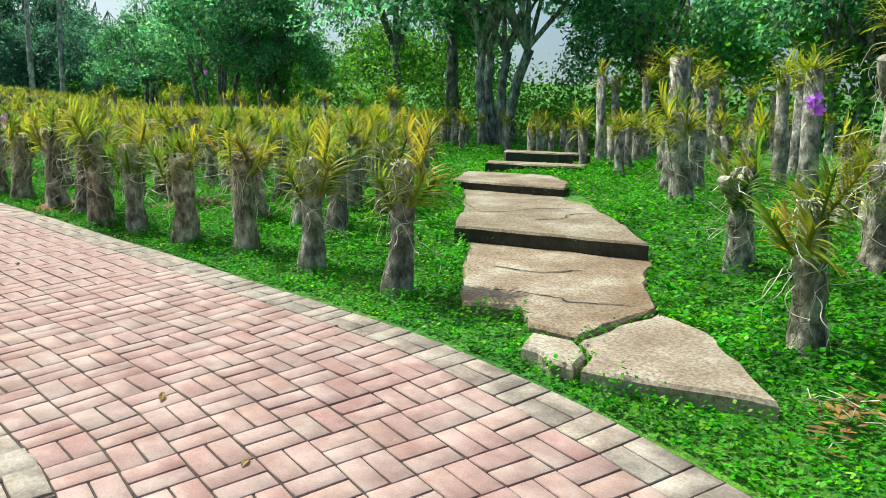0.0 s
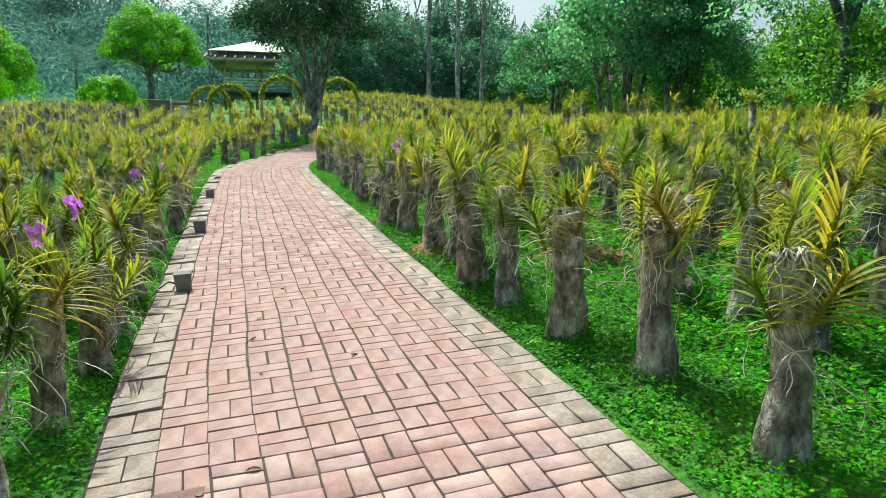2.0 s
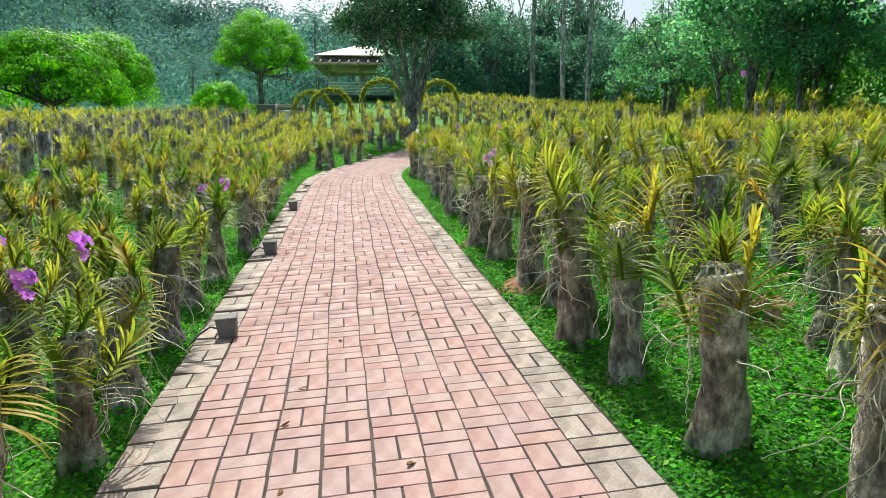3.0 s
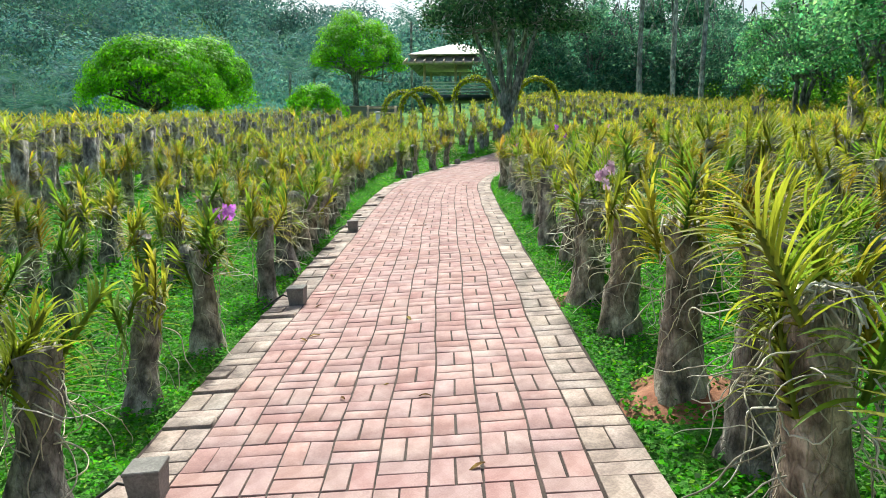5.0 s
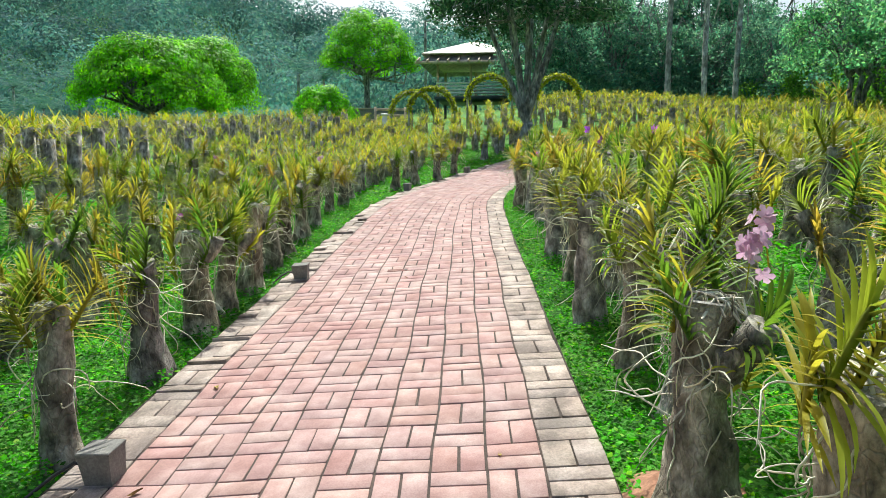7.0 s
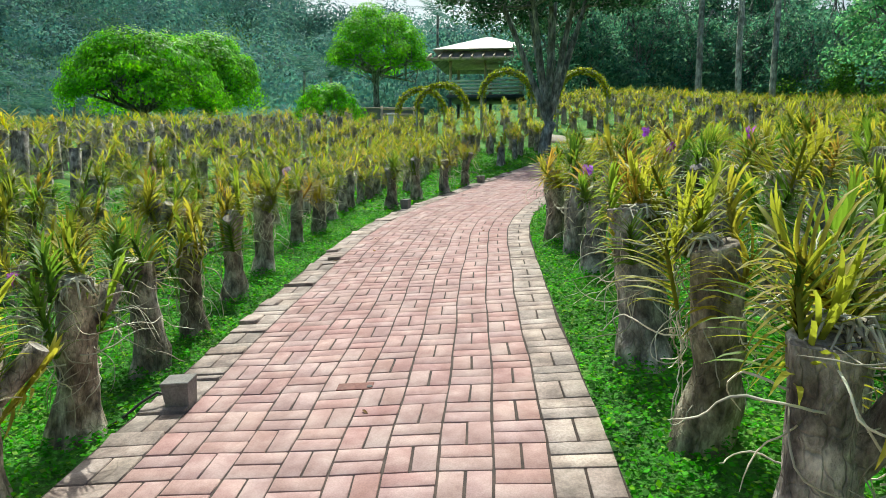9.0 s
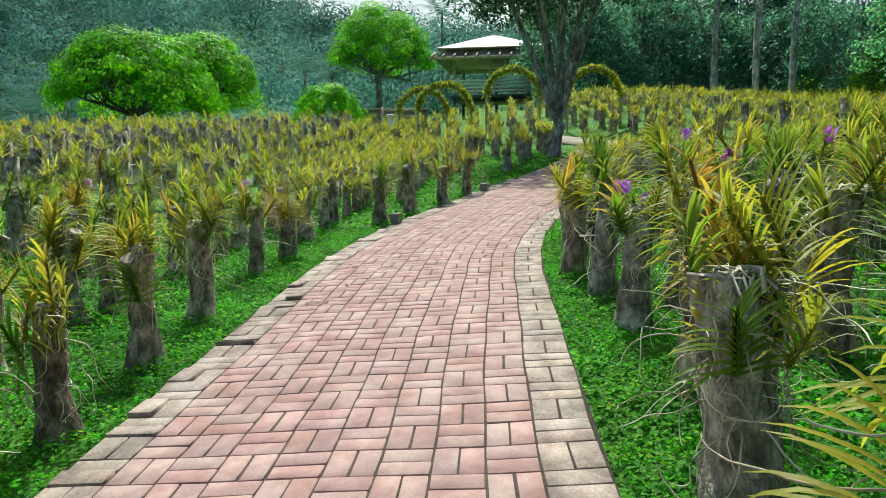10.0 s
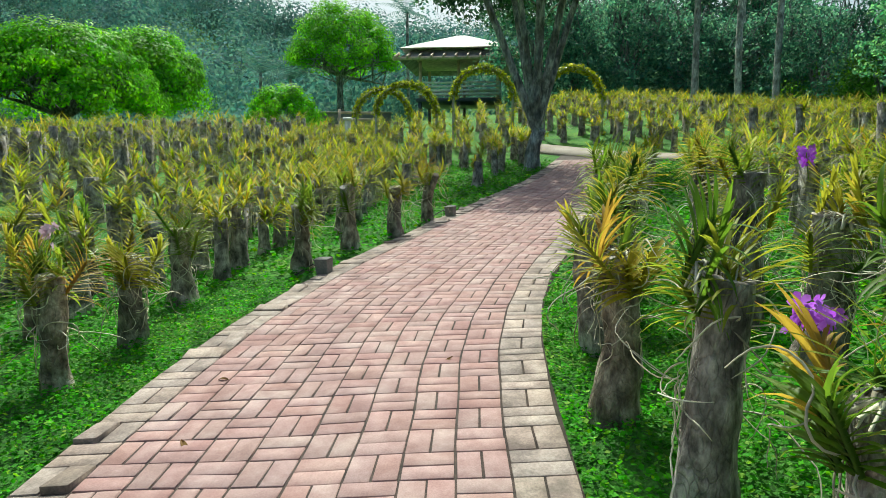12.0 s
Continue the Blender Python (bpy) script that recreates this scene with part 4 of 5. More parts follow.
def build_trees():
    big = dict(clear=0.16, limbs=10, tips=11, leaves=170, leaf=0.11, clump=0.8)
    lbl = "broad round-crowned tree with bright green foliage"
    place(make_tree("round_tree", lbl, 3, M_LEAF_ROUND, height=5.45, spread_r=4.5, trunk_r=0.26, group="round-crowned trees", **big), -52, -17.0)
    place(make_tree("round_tree", lbl + " behind another", 5, M_LEAF_ROUND, height=6.4, spread_r=3.7, trunk_r=0.24, group="round-crowned trees", **big), -60, -16.3)
    place(make_tree("round_tree", "tall round-crowned tree beside the pavilion", 8, M_LEAF_ROUND, height=10.2, spread_r=4.8, trunk_r=0.28, clear=0.42, limbs=9, tips=11, leaves=170, leaf=0.115, clump=0.85, hold=0.5, group="round-crowned trees"), -72, -6.0)
    place(make_tree("bush", "low dome-shaped bright green bush", 11, M_LEAF_ROUND, height=3.2, spread_r=2.3, trunk_r=0.1, clear=0.2, limbs=7, tips=8, leaves=90, leaf=0.1, clump=0.5), -60, -7.9)
    # dark spreading tree at the bend of the path
    place(make_tree("spreading_tree", "dark many-limbed tree standing at the path's bend", 21, M_LEAF_SHADE, height=9.4, spread_r=3.9, trunk_r=0.21, clear=0.12, limbs=7, tips=13, leaves=170, leaf=0.08, clump=0.7, dome=False, hold=0.5), -35.2, 4.65)
    darks = [make_tree("dark_tree", "tall dark-leaved tree in the wood edge", 60 + k, M_LEAF_DARK, height=(9, 10.5, 8.4)[k], spread_r=(3.4, 4.0, 3.8)[k], trunk_r=0.2, clear=0.3, limbs=6, tips=(5, 9, 4)[k], leaves=80, leaf=0.1, clump=0.75, dome=False, stems=(2, 1, 3)[k], hold=0.33, group="wood edge trees") for k in range(3)]
    mids = [make_tree("green_tree", "leafy mid-green tree in the wood edge", 70 + k, M_LEAF_MID, height=(5.5, 6.5)[k], spread_r=(2.9, 3.2)[k], trunk_r=0.12, clear=0.15, limbs=6, tips=6, leaves=140, leaf=0.1, clump=0.9, dome=False, group="wood edge trees") for k in range(2)]
    deep = [make_tree("dark_tree", "dense deep-green tree behind the orchid field, tinted blue for haze", 80 + k, M_LEAF_DEEP, height=(9.5, 8.5)[k], spread_r=(3.0, 3.4)[k], trunk_r=0.2, clear=0.15, limbs=7, tips=7, leaves=75, leaf=0.12, clump=0.9, dome=False, group="wood edge trees") for k in range(2)]
    rng = random.Random(9)
    spots = []
    for x in np.arange(7, -58, -5.6):
        spots.append((x + rng.uniform(-1.2, 1.2), 19.5 + rng.uniform(-1, 1.5) + (3.5 if x < -36 else 0), "d"))
        spots.append((x + rng.uniform(-1.5, 1.5), 23.5 + rng.uniform(-1, 2) + (3 if x < -36 else 0), "m"))
    for y in np.arange(10.5, 27, 3.4):
        spots.append((-60 + rng.uniform(-1.5, 1.5), y, "d"))
        spots.append((-68 + rng.uniform(-1.5, 1.5), y + 1.7, "d"))
    spots += [(-50, 24.2, "m"), (-46, 25.5, "m"), (-59, 8.0, "d")]
    spots += [(-25.5, 17.6, "D0"), (-38, 18.5, "D2"), (-10.5, 26.5, "m")]
    place(make_tree("spreading_tree", "large grey many-stemmed tree behind the steps", 33, M_LEAF_DARK, height=9.5, spread_r=4.4, trunk_r=0.2, clear=0.3, limbs=4, tips=6, leaves=50, leaf=0.11, clump=0.75, dome=False, stems=5, hold=0.42), -12.6, 16.6)
    place(make_tree("spreading_tree", "dark slender many-stemmed tree at the wood edge", 34, M_LEAF_DARK, height=9, spread_r=3.6, trunk_r=0.13, clear=0.3, limbs=4, tips=6, leaves=50, leaf=0.11, clump=0.75, dome=False, stems=5, hold=0.42), -27.5, 16.8)
    spots = [q for q in spots if not (-16 < q[0] < -9.5 and 18.5 < q[1] < 31)]
    used = set()
    for i, (x, y, k) in enumerate(spots):
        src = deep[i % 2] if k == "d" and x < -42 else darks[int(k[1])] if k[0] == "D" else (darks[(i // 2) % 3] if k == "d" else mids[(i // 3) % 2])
        m = Matrix.Translation(spot(float(x), float(y), -0.05)) @ pose(0, 0, 0, 0, 0, rng.uniform(0, 360)) @ Matrix.Scale(rng.uniform(0.85, 1.15) * ((1.1 if x < -56 else 0.9) if x < -40 else 1), 4)
        if src.name in used:
            copy_thing(src, m)
        else:
            used.add(src.name)
            src.matrix_basis = m
    for i, (x, y) in enumerate(((-54, 15.6), (-54.5, 18.1), (-54, 19.9))):
        t = thing("pole_tree", "slender tree with a tall bare pale trunk", "tree", "pale-trunked trees")
        wood, crown = tree_shapes(90 + i, 13.5, 2.2, 0.17, clear=0.84, limbs=5, tips=5, leaves=90, leaf=0.1, clump=0.7, hold=0.8)
        part("trunk", wood, M_PALE, t)
        part("crown", crown, M_LEAF_DEEP, t, smooth=False)
        place(t, x, y, 40 * i)
    for i, (x, y, h) in enumerate(((-70, -12, 4.6), (-64, -24, 4.6), (-61, -27, 5.2), (-63, -31, 4.2), (-72, -10, 4.2), (-78, -1, 9.5), (-66, -35, 6), (-58, -30, 3.4))):
        place(palm(100 + i, h, "feathery coconut palm at the foot of the hill"), x, y, 50 * i)


def build_hill_woods():
    """The far woods on the hillside; their leaf colour carries the bluish haze."""
    rng = random.Random(31)
    sh = Shape()
    for _ in range(1600):
        x = -84 - 190 * rng.random() ** 0.8
        y = rng.uniform(-0.78, 0.22) * (-x)
        f, girth = 0.55 + (-x) / 190, 1.4 + 3.6 * rng.random() ** 1.6
        r = girth * f
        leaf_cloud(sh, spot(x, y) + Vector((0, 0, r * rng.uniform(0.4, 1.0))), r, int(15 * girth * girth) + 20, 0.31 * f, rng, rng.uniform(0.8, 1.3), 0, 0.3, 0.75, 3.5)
    for k in range(420):
        u = rng.random()
        x, y = -76 - 10 * rng.random(), -46 + 40 * u
        p = spot(x, y)
        r = rng.uniform(0.8, 1.6)
        leaf_cloud(sh, p + Vector((0, 0, r * 0.6)), r, 40, 0.26, rng, 0.9, 0, 0.5)
    ob = new("hill_woods", sh.mesh("hill_woods", [M_LEAF_HAZE], False))
    tagged(ob, "dense tropical woods covering the hillside, leaves tinted blue for haze", "woods", kind="stuff")


def build_undergrowth():
    rng = random.Random(41)
    sh = Shape()
    for k in range(900):
        x = rng.uniform(-60, 9)
        y = 18.0 + rng.random() * 6 + (3 if x < -36 else 0)
        r = rng.uniform(0.5, 1.4)
        leaf_cloud(sh, spot(x, y) + Vector((0, 0, r * 0.7 + rng.random() ** 3 * (0.9 if -17 < x < -10 else 2.6))), r, 62, 0.095, rng, 1.1)
    for k in range(1000):
        x, y = -57 - 18 * rng.random(), rng.uniform(7, 32)
        r = rng.uniform(0.6, 1.3)
        leaf_cloud(sh, spot(x, y) + Vector((0, 0, r * 0.7 + rng.random() ** 1.5 * 3.2)), r, 56, 0.13, rng, 1.1, 1)
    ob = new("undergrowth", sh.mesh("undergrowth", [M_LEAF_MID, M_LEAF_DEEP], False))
    tagged(ob, "leafy shrubs along the wood's edge", "undergrowth", kind="stuff")


# ---------------- ground cover ----------------
def cover_patch(rng, n, x, y, size, high):
    """Arrays of small leaves at layout points x, y."""
    mound = 0.5 + 0.5 * np.sin(9.1 * x + 2.6 * np.sin(5.3 * y)) * np.sin(8.3 * y + 2.4 * np.sin(6.1 * x))
    h = np.asarray(lift(x, y)) + rng.uniform(0.1, 1.0, n) * high * (0.45 + 1.25 * mound)
    c = to_world(x, y, h)
    a = rng.uniform(0, 2 * np.pi, n)
    t = rng.normal(0, 0.45, (n, 2))
    nrm = np.stack([t[:, 0], t[:, 1], np.ones(n)], 1)
    nrm /= np.linalg.norm(nrm, axis=1)[:, None]
    d = np.stack([np.cos(a), np.sin(a), -(nrm[:, 0] * np.cos(a) + nrm[:, 1] * np.sin(a)) / nrm[:, 2]], 1)
    d /= np.linalg.norm(d, axis=1)[:, None]
    e = np.cross(nrm, d)
    s = (size * rng.uniform(0.6, 1.35, n))[:, None]
    return np.stack([c - d * s, c + e * s * 0.75, c + d * s, c - e * s * 0.75], 1).reshape(-1, 3)


def build_cover():
    rng = np.random.default_rng(12)
    blocks = []

    def strip(s0, s1, o0, o1, density, size, high):
        n = int((s1 - s0) * abs(o1 - o0) * density)
        x, y = on_path(rng.uniform(s0, s1, n), rng.uniform(o0, o1, n))
        keep = ~on_slabs(x, y)
        x, y = x[keep], y[keep]
        blocks.append(cover_patch(rng, len(x), x, y, size, high))
    sa, sb, sc = off_path(1.5, 0.8)[1], off_path(-23, 2.2)[1], off_path(-36, 6.5)[1]
    strip(sa, sb, HALF + 0.01, HALF + 0.95, 3000, 0.0145, 0.065)
    strip(sa, sb, HALF + 0.95, HALF + 1.6, 1900, 0.018, 0.08)
    strip(sa, sb, HALF + 1.6, HALF + 4.5, 700, 0.025, 0.1)
    strip(sa - 3, sa + 8, HALF + 1.0, HALF + 9.0, 1000, 0.021, 0.1)
    strip(sa + 6, sa + 16, HALF + 4.5, HALF + 14, 230, 0.034, 0.1)
    strip(sa, sb, -HALF - 0.8, -HALF - 0.01, 2900, 0.0145, 0.065)
    strip(sa, sb, -HALF - 1.4, -HALF - 0.8, 1900, 0.018, 0.08)
    strip(sa, sb, -HALF - 4.5, -HALF - 1.4, 620, 0.026, 0.09)
    strip(sa + 3, sb, -HALF - 9.5, -HALF - 4.5, 190, 0.045, 0.1)
    strip(sb, sc, -HALF - 3.5, -HALF, 300, 0.032, 0.07)
    strip(sb, sc, HALF, HALF + 3.0, 300, 0.032, 0.07)
    # leaves that creep over the rims of the old steps
    for _, z, _, poly in SLABS:
        for (x1, y1), (x2, y2) in zip(poly, poly[1:] + poly[:1]):
            long = math.hypot(x2 - x1, y2 - y1)
            n = int(long * 260)
            u = rng.uniform(0, 1, n)
            off = rng.normal(0.0, 0.035, n)
            x, y = x1 + (x2 - x1) * u + off * (y2 - y1) / long, y1 + (y2 - y1) * u - off * (x2 - x1) / long
            keep = ~on_slabs(x + 0.025 * np.sign(off), y) | (rng.random(n) < 0.12)
            keep &= np.sin(u * long * 5.0 + x1 * 9) + rng.normal(0, 0.5, n) > -0.2
            rise = np.maximum(0.03, z + 0.015 - np.asarray(lift(x, y)))
            blocks.append(cover_patch(rng, int(keep.sum()), x[keep], y[keep], 0.014, np.minimum(rise, 0.13)[keep]))
    V = np.concatenate(blocks)
    Q = np.arange(len(V)).reshape(-1, 4)
    ob = new("ground_cover", np_mesh("ground_cover", V, Q, [M_COVER]))
    tagged(ob, "lush low carpet of small green clover-like leaves", "ground cover", kind="stuff")


# ---------------- old concrete steps ----------------
SLABS = [
    ("cracked concrete landing slab", 0.075, 0.11, [(-0.88, 3.12), (-1.3, 2.99), (-1.74, 2.90), (-1.78, 3.1), (-1.95, 3.24), (-1.83, 4.0), (-1.48, 3.86), (-1.15, 3.5)]),
    ("broken corner of the landing slab", 0.065, 0.12, [(-1.78, 2.89), (-2.16, 2.97), (-2.23, 3.2), (-1.98, 3.23), (-1.82, 3.08)]),
    ("sandy concrete step slab", 0.085, 0.1, [(-2.86, 3.32), (-2.51, 3.48), (-2.30, 3.27), (-1.98, 3.28), (-1.86, 4.06), (-2.2, 4.6), (-2.5, 5.4), (-4.2, 5.1), (-3.5, 4.1)]),
    ("raised concrete step slab with cracks", 0.225, 0.2, [(-4.18, 4.8), (-3.3, 5.08), (-2.49, 5.29), (-3.1, 6.0), (-4.4, 7.4), (-6.0, 7.1), (-4.95, 5.9)]),
    ("upper concrete step slab", 0.335, 0.2, [(-5.99, 6.9), (-4.46, 7.18), (-4.75, 7.8), (-5.4, 8.35), (-6.6, 7.95)]),
    ("upper concrete step slab", 0.375, 0.2, [(-7.0, 8.9), (-5.5, 9.4), (-5.62, 9.85), (-7.25, 9.3)]),
    ("topmost concrete step slab", 0.45, 0.26, [(-7.6, 10.3), (-6.15, 10.75), (-6.3, 11.1), (-7.9, 10.7)]),
]
CRACKS = [[(-3.8, 5.6), (-3.65, 5.85), (-3.75, 6.1), (-3.55, 6.4)], [(-4.6, 5.55), (-4.3, 5.8), (-4.2, 6.2), (-3.9, 6.5)], [(-2.9, 3.7), (-2.5, 3.85), (-2.35, 3.8), (-2.0, 4.0)], [(-3.3, 4.25), (-2.9, 4.35), (-2.7, 4.6)]]


def on_slabs(x, y):
    hit = np.zeros(len(x), bool)
    for _, _, _, poly in SLABS:
        inside = np.zeros(len(x), bool)
        for (x1, y1), (x2, y2) in zip(poly, poly[1:] + poly[:1]):
            cross = ((y1 > y) != (y2 > y)) & (x < (x2 - x1) * (y - y1) / (y2 - y1 + 1e-9) + x1)
            inside ^= cross
        hit |= inside
    return hit


def build_steps():
    rng = random.Random(5)
    for label, z, deep, poly in SLABS:
        ring = []
        for (x1, y1), (x2, y2) in zip(poly, poly[1:] + poly[:1]):
            n = max(2, int(math.hypot(x2 - x1, y2 - y1) / 0.12))
            for k in range(n):
                u = k / n
                j = 0.022 if k else 0.008
                ring.append((x1 + (x2 - x1) * u + rng.uniform(-j, j), y1 + (y2 - y1) * u + rng.uniform(-j, j)))
        cx, cy = sum(p[0] for p in ring) / len(ring), sum(p[1] for p in ring) / len(ring)
        sh = Shape()
        n = len(ring)
        for inset, dz in ((0.0, -deep), (0.0, -0.02), (0.02, 0.0)):
            for x, y in ring:
                d = math.hypot(cx - x, cy - y)
                sh.v.append(SLOPE @ Vector((x + (cx - x) / d * inset, y + (cy - y) / d * inset, z + dz + rng.uniform(-0.004, 0.004))))
        for r in range(2):
            for k in range(n):
                k2 = (k + 1) % n
                sh.f.append((r * n + k, r * n + k2, (r + 1) * n + k2, (r + 1) * n + k))
        sh.f.append(tuple(2 * n + k for k in range(n)))
        # raised slabs get the colour with painted-in shade on their side faces
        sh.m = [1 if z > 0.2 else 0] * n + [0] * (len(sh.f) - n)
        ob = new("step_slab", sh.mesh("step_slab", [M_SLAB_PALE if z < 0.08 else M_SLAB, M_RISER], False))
        tagged(ob, label, "concrete step", "old garden steps")
        for line in CRACKS:
            if (0.2 < z < 0.3 and line[0][1] > 5) or (z == 0.085 and line[0][1] < 5):
                ck = Shape()
                pts = [Vector((*line[0], 0))]
                for p, q in zip(line, line[1:]):
                    for u in (0.25, 0.5, 0.75, 1.0):
                        pts.append(Vector((p[0] + (q[0] - p[0]) * u + rng.uniform(-0.025, 0.025), p[1] + (q[1] - p[1]) * u + rng.uniform(-0.025, 0.025), 0)))
                for p, q in zip(pts, pts[1:]):
                    side = Vector((-(q - p).y, (q - p).x, 0)).normalized() * rng.uniform(0.005, 0.012)
                    up = Vector((0, 0, z + 0.003))
                    ck.face([SLOPE @ (v + up) for v in (p - side, q - side, q + side, p + side)])
                part("crack", ck, M_RISER, ob, "dark crack in the concrete", smooth=False)


# ---------------- lamps on the path's edge ----------------
def build_edge_lamps():
    for k, (x, y, turn) in enumerate(((-8.63, 0.69, 4), (-11.72, 0.69, -3), (-15.53, 0.69, 2), (-23.72, 1.12, -18), (-27.55, 2.45, -24))):
        t = thing("path_lamp", "small grey cement path light with a black cable", "path light", "path lights along the edging")
        sh = Shape()
        rings = ((0.058, 0.062, -0.02), (0.06, 0.064, 0.02), (0.068, 0.074, 0.135), (0.062, 0.068, 0.14))
        for a, b, z in rings:
            sh.v += [Vector((sx * a, sy * b, z)) for sx, sy in ((-1, -1), (1, -1), (1, 1), (-1, 1))]
        for r in range(3):
            for q in range(4):
                sh.f.append((r * 4 + q, r * 4 + (q + 1) % 4, r * 4 + 4 + (q + 1) % 4, r * 4 + 4 + q))
        sh.f.append((12, 13, 14, 15))
        sh.m = [0] * 13
        part("housing", sh, M_CEMENT, t, smooth=False)
        sh = Shape()
        sh.box((0, 0, 0.147), (0.142, 0.156, 0.016), 0, None, 0.004)
        part("cap", sh, M_CEMENT, t, smooth=False)
        sh = Shape()
        sh.tube([Vector(p) for p in ((0, -0.06, 0.06), (0.02, -0.12, 0.09), (0.06, -0.2, 0.05), (0.14, -0.27, 0.0), (0.2, -0.34, -0.03))], [0.008] * 5, 6)
        part("cable", sh, M_BLACK, t)
        t.matrix_basis = SLOPE @ pose(x, y, float(path_height(x, y)), 0, 0, turn)


# ---------------- flower arches and pavilion ----------------
def build_arches():
    for k, (x, y, w, top, turn) in enumerate(((-43.5, -0.1, 2.1, 2.2, 0), (-40.7, 0.97, 2.1, 2.4, 8), (-40.7, 3.63, 2.05, 2.65, 0), (-40.7, 6.75, 2.1, 2.4, 10))):
        rng = random.Random(k)
        t = thing("flower_arch", "rounded garden arch overgrown with yellow-green leaves", "garden arch", "row of garden arches")
        pts = [Vector((0, -w / 2, -0.2))] + [Vector((0, -w / 2 * math.cos(a), top - w / 2 + w / 2 * math.sin(a))) for a in np.linspace(0, math.pi, 17)] + [Vector((0, w / 2, -0.2))]
        sh = Shape()
        sh.tube(pts, [0.05] * len(pts), 6)
        part("hoop", sh, M_STEEL, t)
        lf = Shape()
        for i in range(len(pts) - 1):
            for u in (0.0, 0.25, 0.5, 0.75):
                leaf_cloud(lf, pts[i].lerp(pts[i + 1], u), rng.uniform(0.13, 0.2), 26, 0.055, rng, 1.0)
        part("foliage", lf, M_ARCH, t, smooth=False)
        place(t, x, y, turn)


def build_pavilion():
    t = thing("pavilion", "raised open pavilion with pale hipped roof and white railing", "pavilion")
    fl = 1.3
    hw, hd = 2.6, 2.4
    sh = Shape()
    sh.box((0, 0, fl - 0.15), (2 * hd + 0.5, 2 * hw + 0.5, 0.22), 0, None, 0.02)
    part("deck", sh, M_SHADE, t)
    for sx in (-1, 1):
        for sy in (-1, 0, 1):
            sh = Shape()
            sh.box((sx * hd, sy * hw, fl / 2 - 0.2), (0.22, 0.22, fl + 0.2))
            part("stilt", sh, M_SHADE, t)
            sh = Shape()
            sh.box((sx * hd, sy * hw, fl + 1.2), (0.18, 0.18, 2.5))
            part("column", sh, M_BEAM, t)
    for sx, sy, ln in ((1, 0, 2 * hw), (-1, 0, 2 * hw), (0, 1, 2 * hd), (0, -1, 2 * hd)):
        for h in (0.25, 0.5, 0.75, 1.0):
            sh = Shape()
            sh.box((sx * (hd + 0.12), sy * (hw + 0.12), fl + h), (0.06, ln + 0.2, 0.13) if sx else (ln + 0.2, 0.06, 0.13))
            part("rail", sh, M_WHITE, t)
    # hipped roof in two tiers, the lower one coloured darker for its shade
    zt = fl + 2.45
    for name, h0, r0, h1, r1 in (("lower_roof", zt - 0.05, 3.9, zt + 0.62, 3.0), ("upper_roof", zt + 0.66, 3.75, zt + 2.05, 0.25)):
        sh = Shape()
        for z, r in ((h0, r0), (h1, r1), (h1 - 0.06, r1), (h0 - 0.06, r0 - 0.06)):
            for sx, sy in ((-1, -1), (1, -1), (1, 1), (-1, 1)):
                sh.v.append(Vector((sx * r, sy * r, z)))
        for a in range(4):
            for k in range(4):
                k2, a2 = (k + 1) % 4, (a + 1) % 4
                sh.f.append((a * 4 + k, a * 4 + k2, a2 * 4 + k2, a2 * 4 + k))
                sh.m.append(0)
        part(name, sh, M_ROOF if name == "upper_roof" else M_SHADED_ROOF, t, smooth=False)
    for k in range(11):
        sh = Shape()
        y = -3.9 + 0.78 * k
        sh.box((4.0, y, zt + 0.12), (1.7, 0.1, 0.2), 0, Matrix.Rotation(0.3, 3, "Y"), 0.01)
        part("rafter", sh, M_BEAM, t)
    sh = Shape()
    sh.box((0, 0, zt + 0.12), (5.4, 5.8, 0.06))
    part("ceiling_board", sh, M_BEAM, t)
    sh = Shape()
    sh.box((4.35, 0, zt - 0.14), (0.16, 8.2, 0.2))
    part("beam", sh, M_BEAM, t)
    t.matrix_basis = Matrix.Translation(spot(-66, 3.4, 0.0)) @ pose(0, 0, 0, 0, 0, -6)


# ---------------- flowers ----------------
def build_flowers():
    kinds = [flower_shape(random.Random(k), 6 + 2 * k).mesh("flower_spray", [(M_PETAL, M_PETAL, M_PALE_PETAL)[k], M_ORCHID], False) for k in range(3)]
    at = [(-7.36, -0.09, 0.63, 0), (-7.74, 0.04, 0.74, 0), (-8.43, -0.78, 0.68, 1), (-14.55, 8.4, 1.8, 1), (-12.05, -0.05, 0.64, 1), (-11.04, 3.2, 0.89, 2), (-8.58, 4.42, 0.96, 2), (-19.34, 5.22, 0.99, 0), (-20.51, 4.45, 1.02, 1), (-16.57, -0.88, 0.45, 0), (-21.26, -0.22, 0.75, 2), (-18.49, 3.39, 0.77, 1), (-19.44, 4.44, 0.89, 1), (-11.2, 3.34, 0.9, 2), (-1.1, 4.05, 1.24, 1), (-5.4, 3.5, 0.5, 2), (-11.25, 0.3, 0.76, 1), (-21.5, -2.2, 0.9, 2), (-18.75, 3.64, 0.66, 0)]
    for i, (x, y, h, k) in enumerate(at):
        ob = new("orchid_flower", kinds[k])
        tagged(ob, ("magenta orchid flowers on a short spray", "lilac-pink orchid flower spray", "pale pink orchid blossoms")[k], "flower", "orchid blossoms")
        ob.matrix_basis = Matrix.Translation(SLOPE @ Vector((x, y, h))) @ pose(0, 0, 0, 0, 0, 73 * i) @ Matrix.Scale(1.15 if i < 3 else (0.75, 0.9, 0.8)[i % 3], 4)


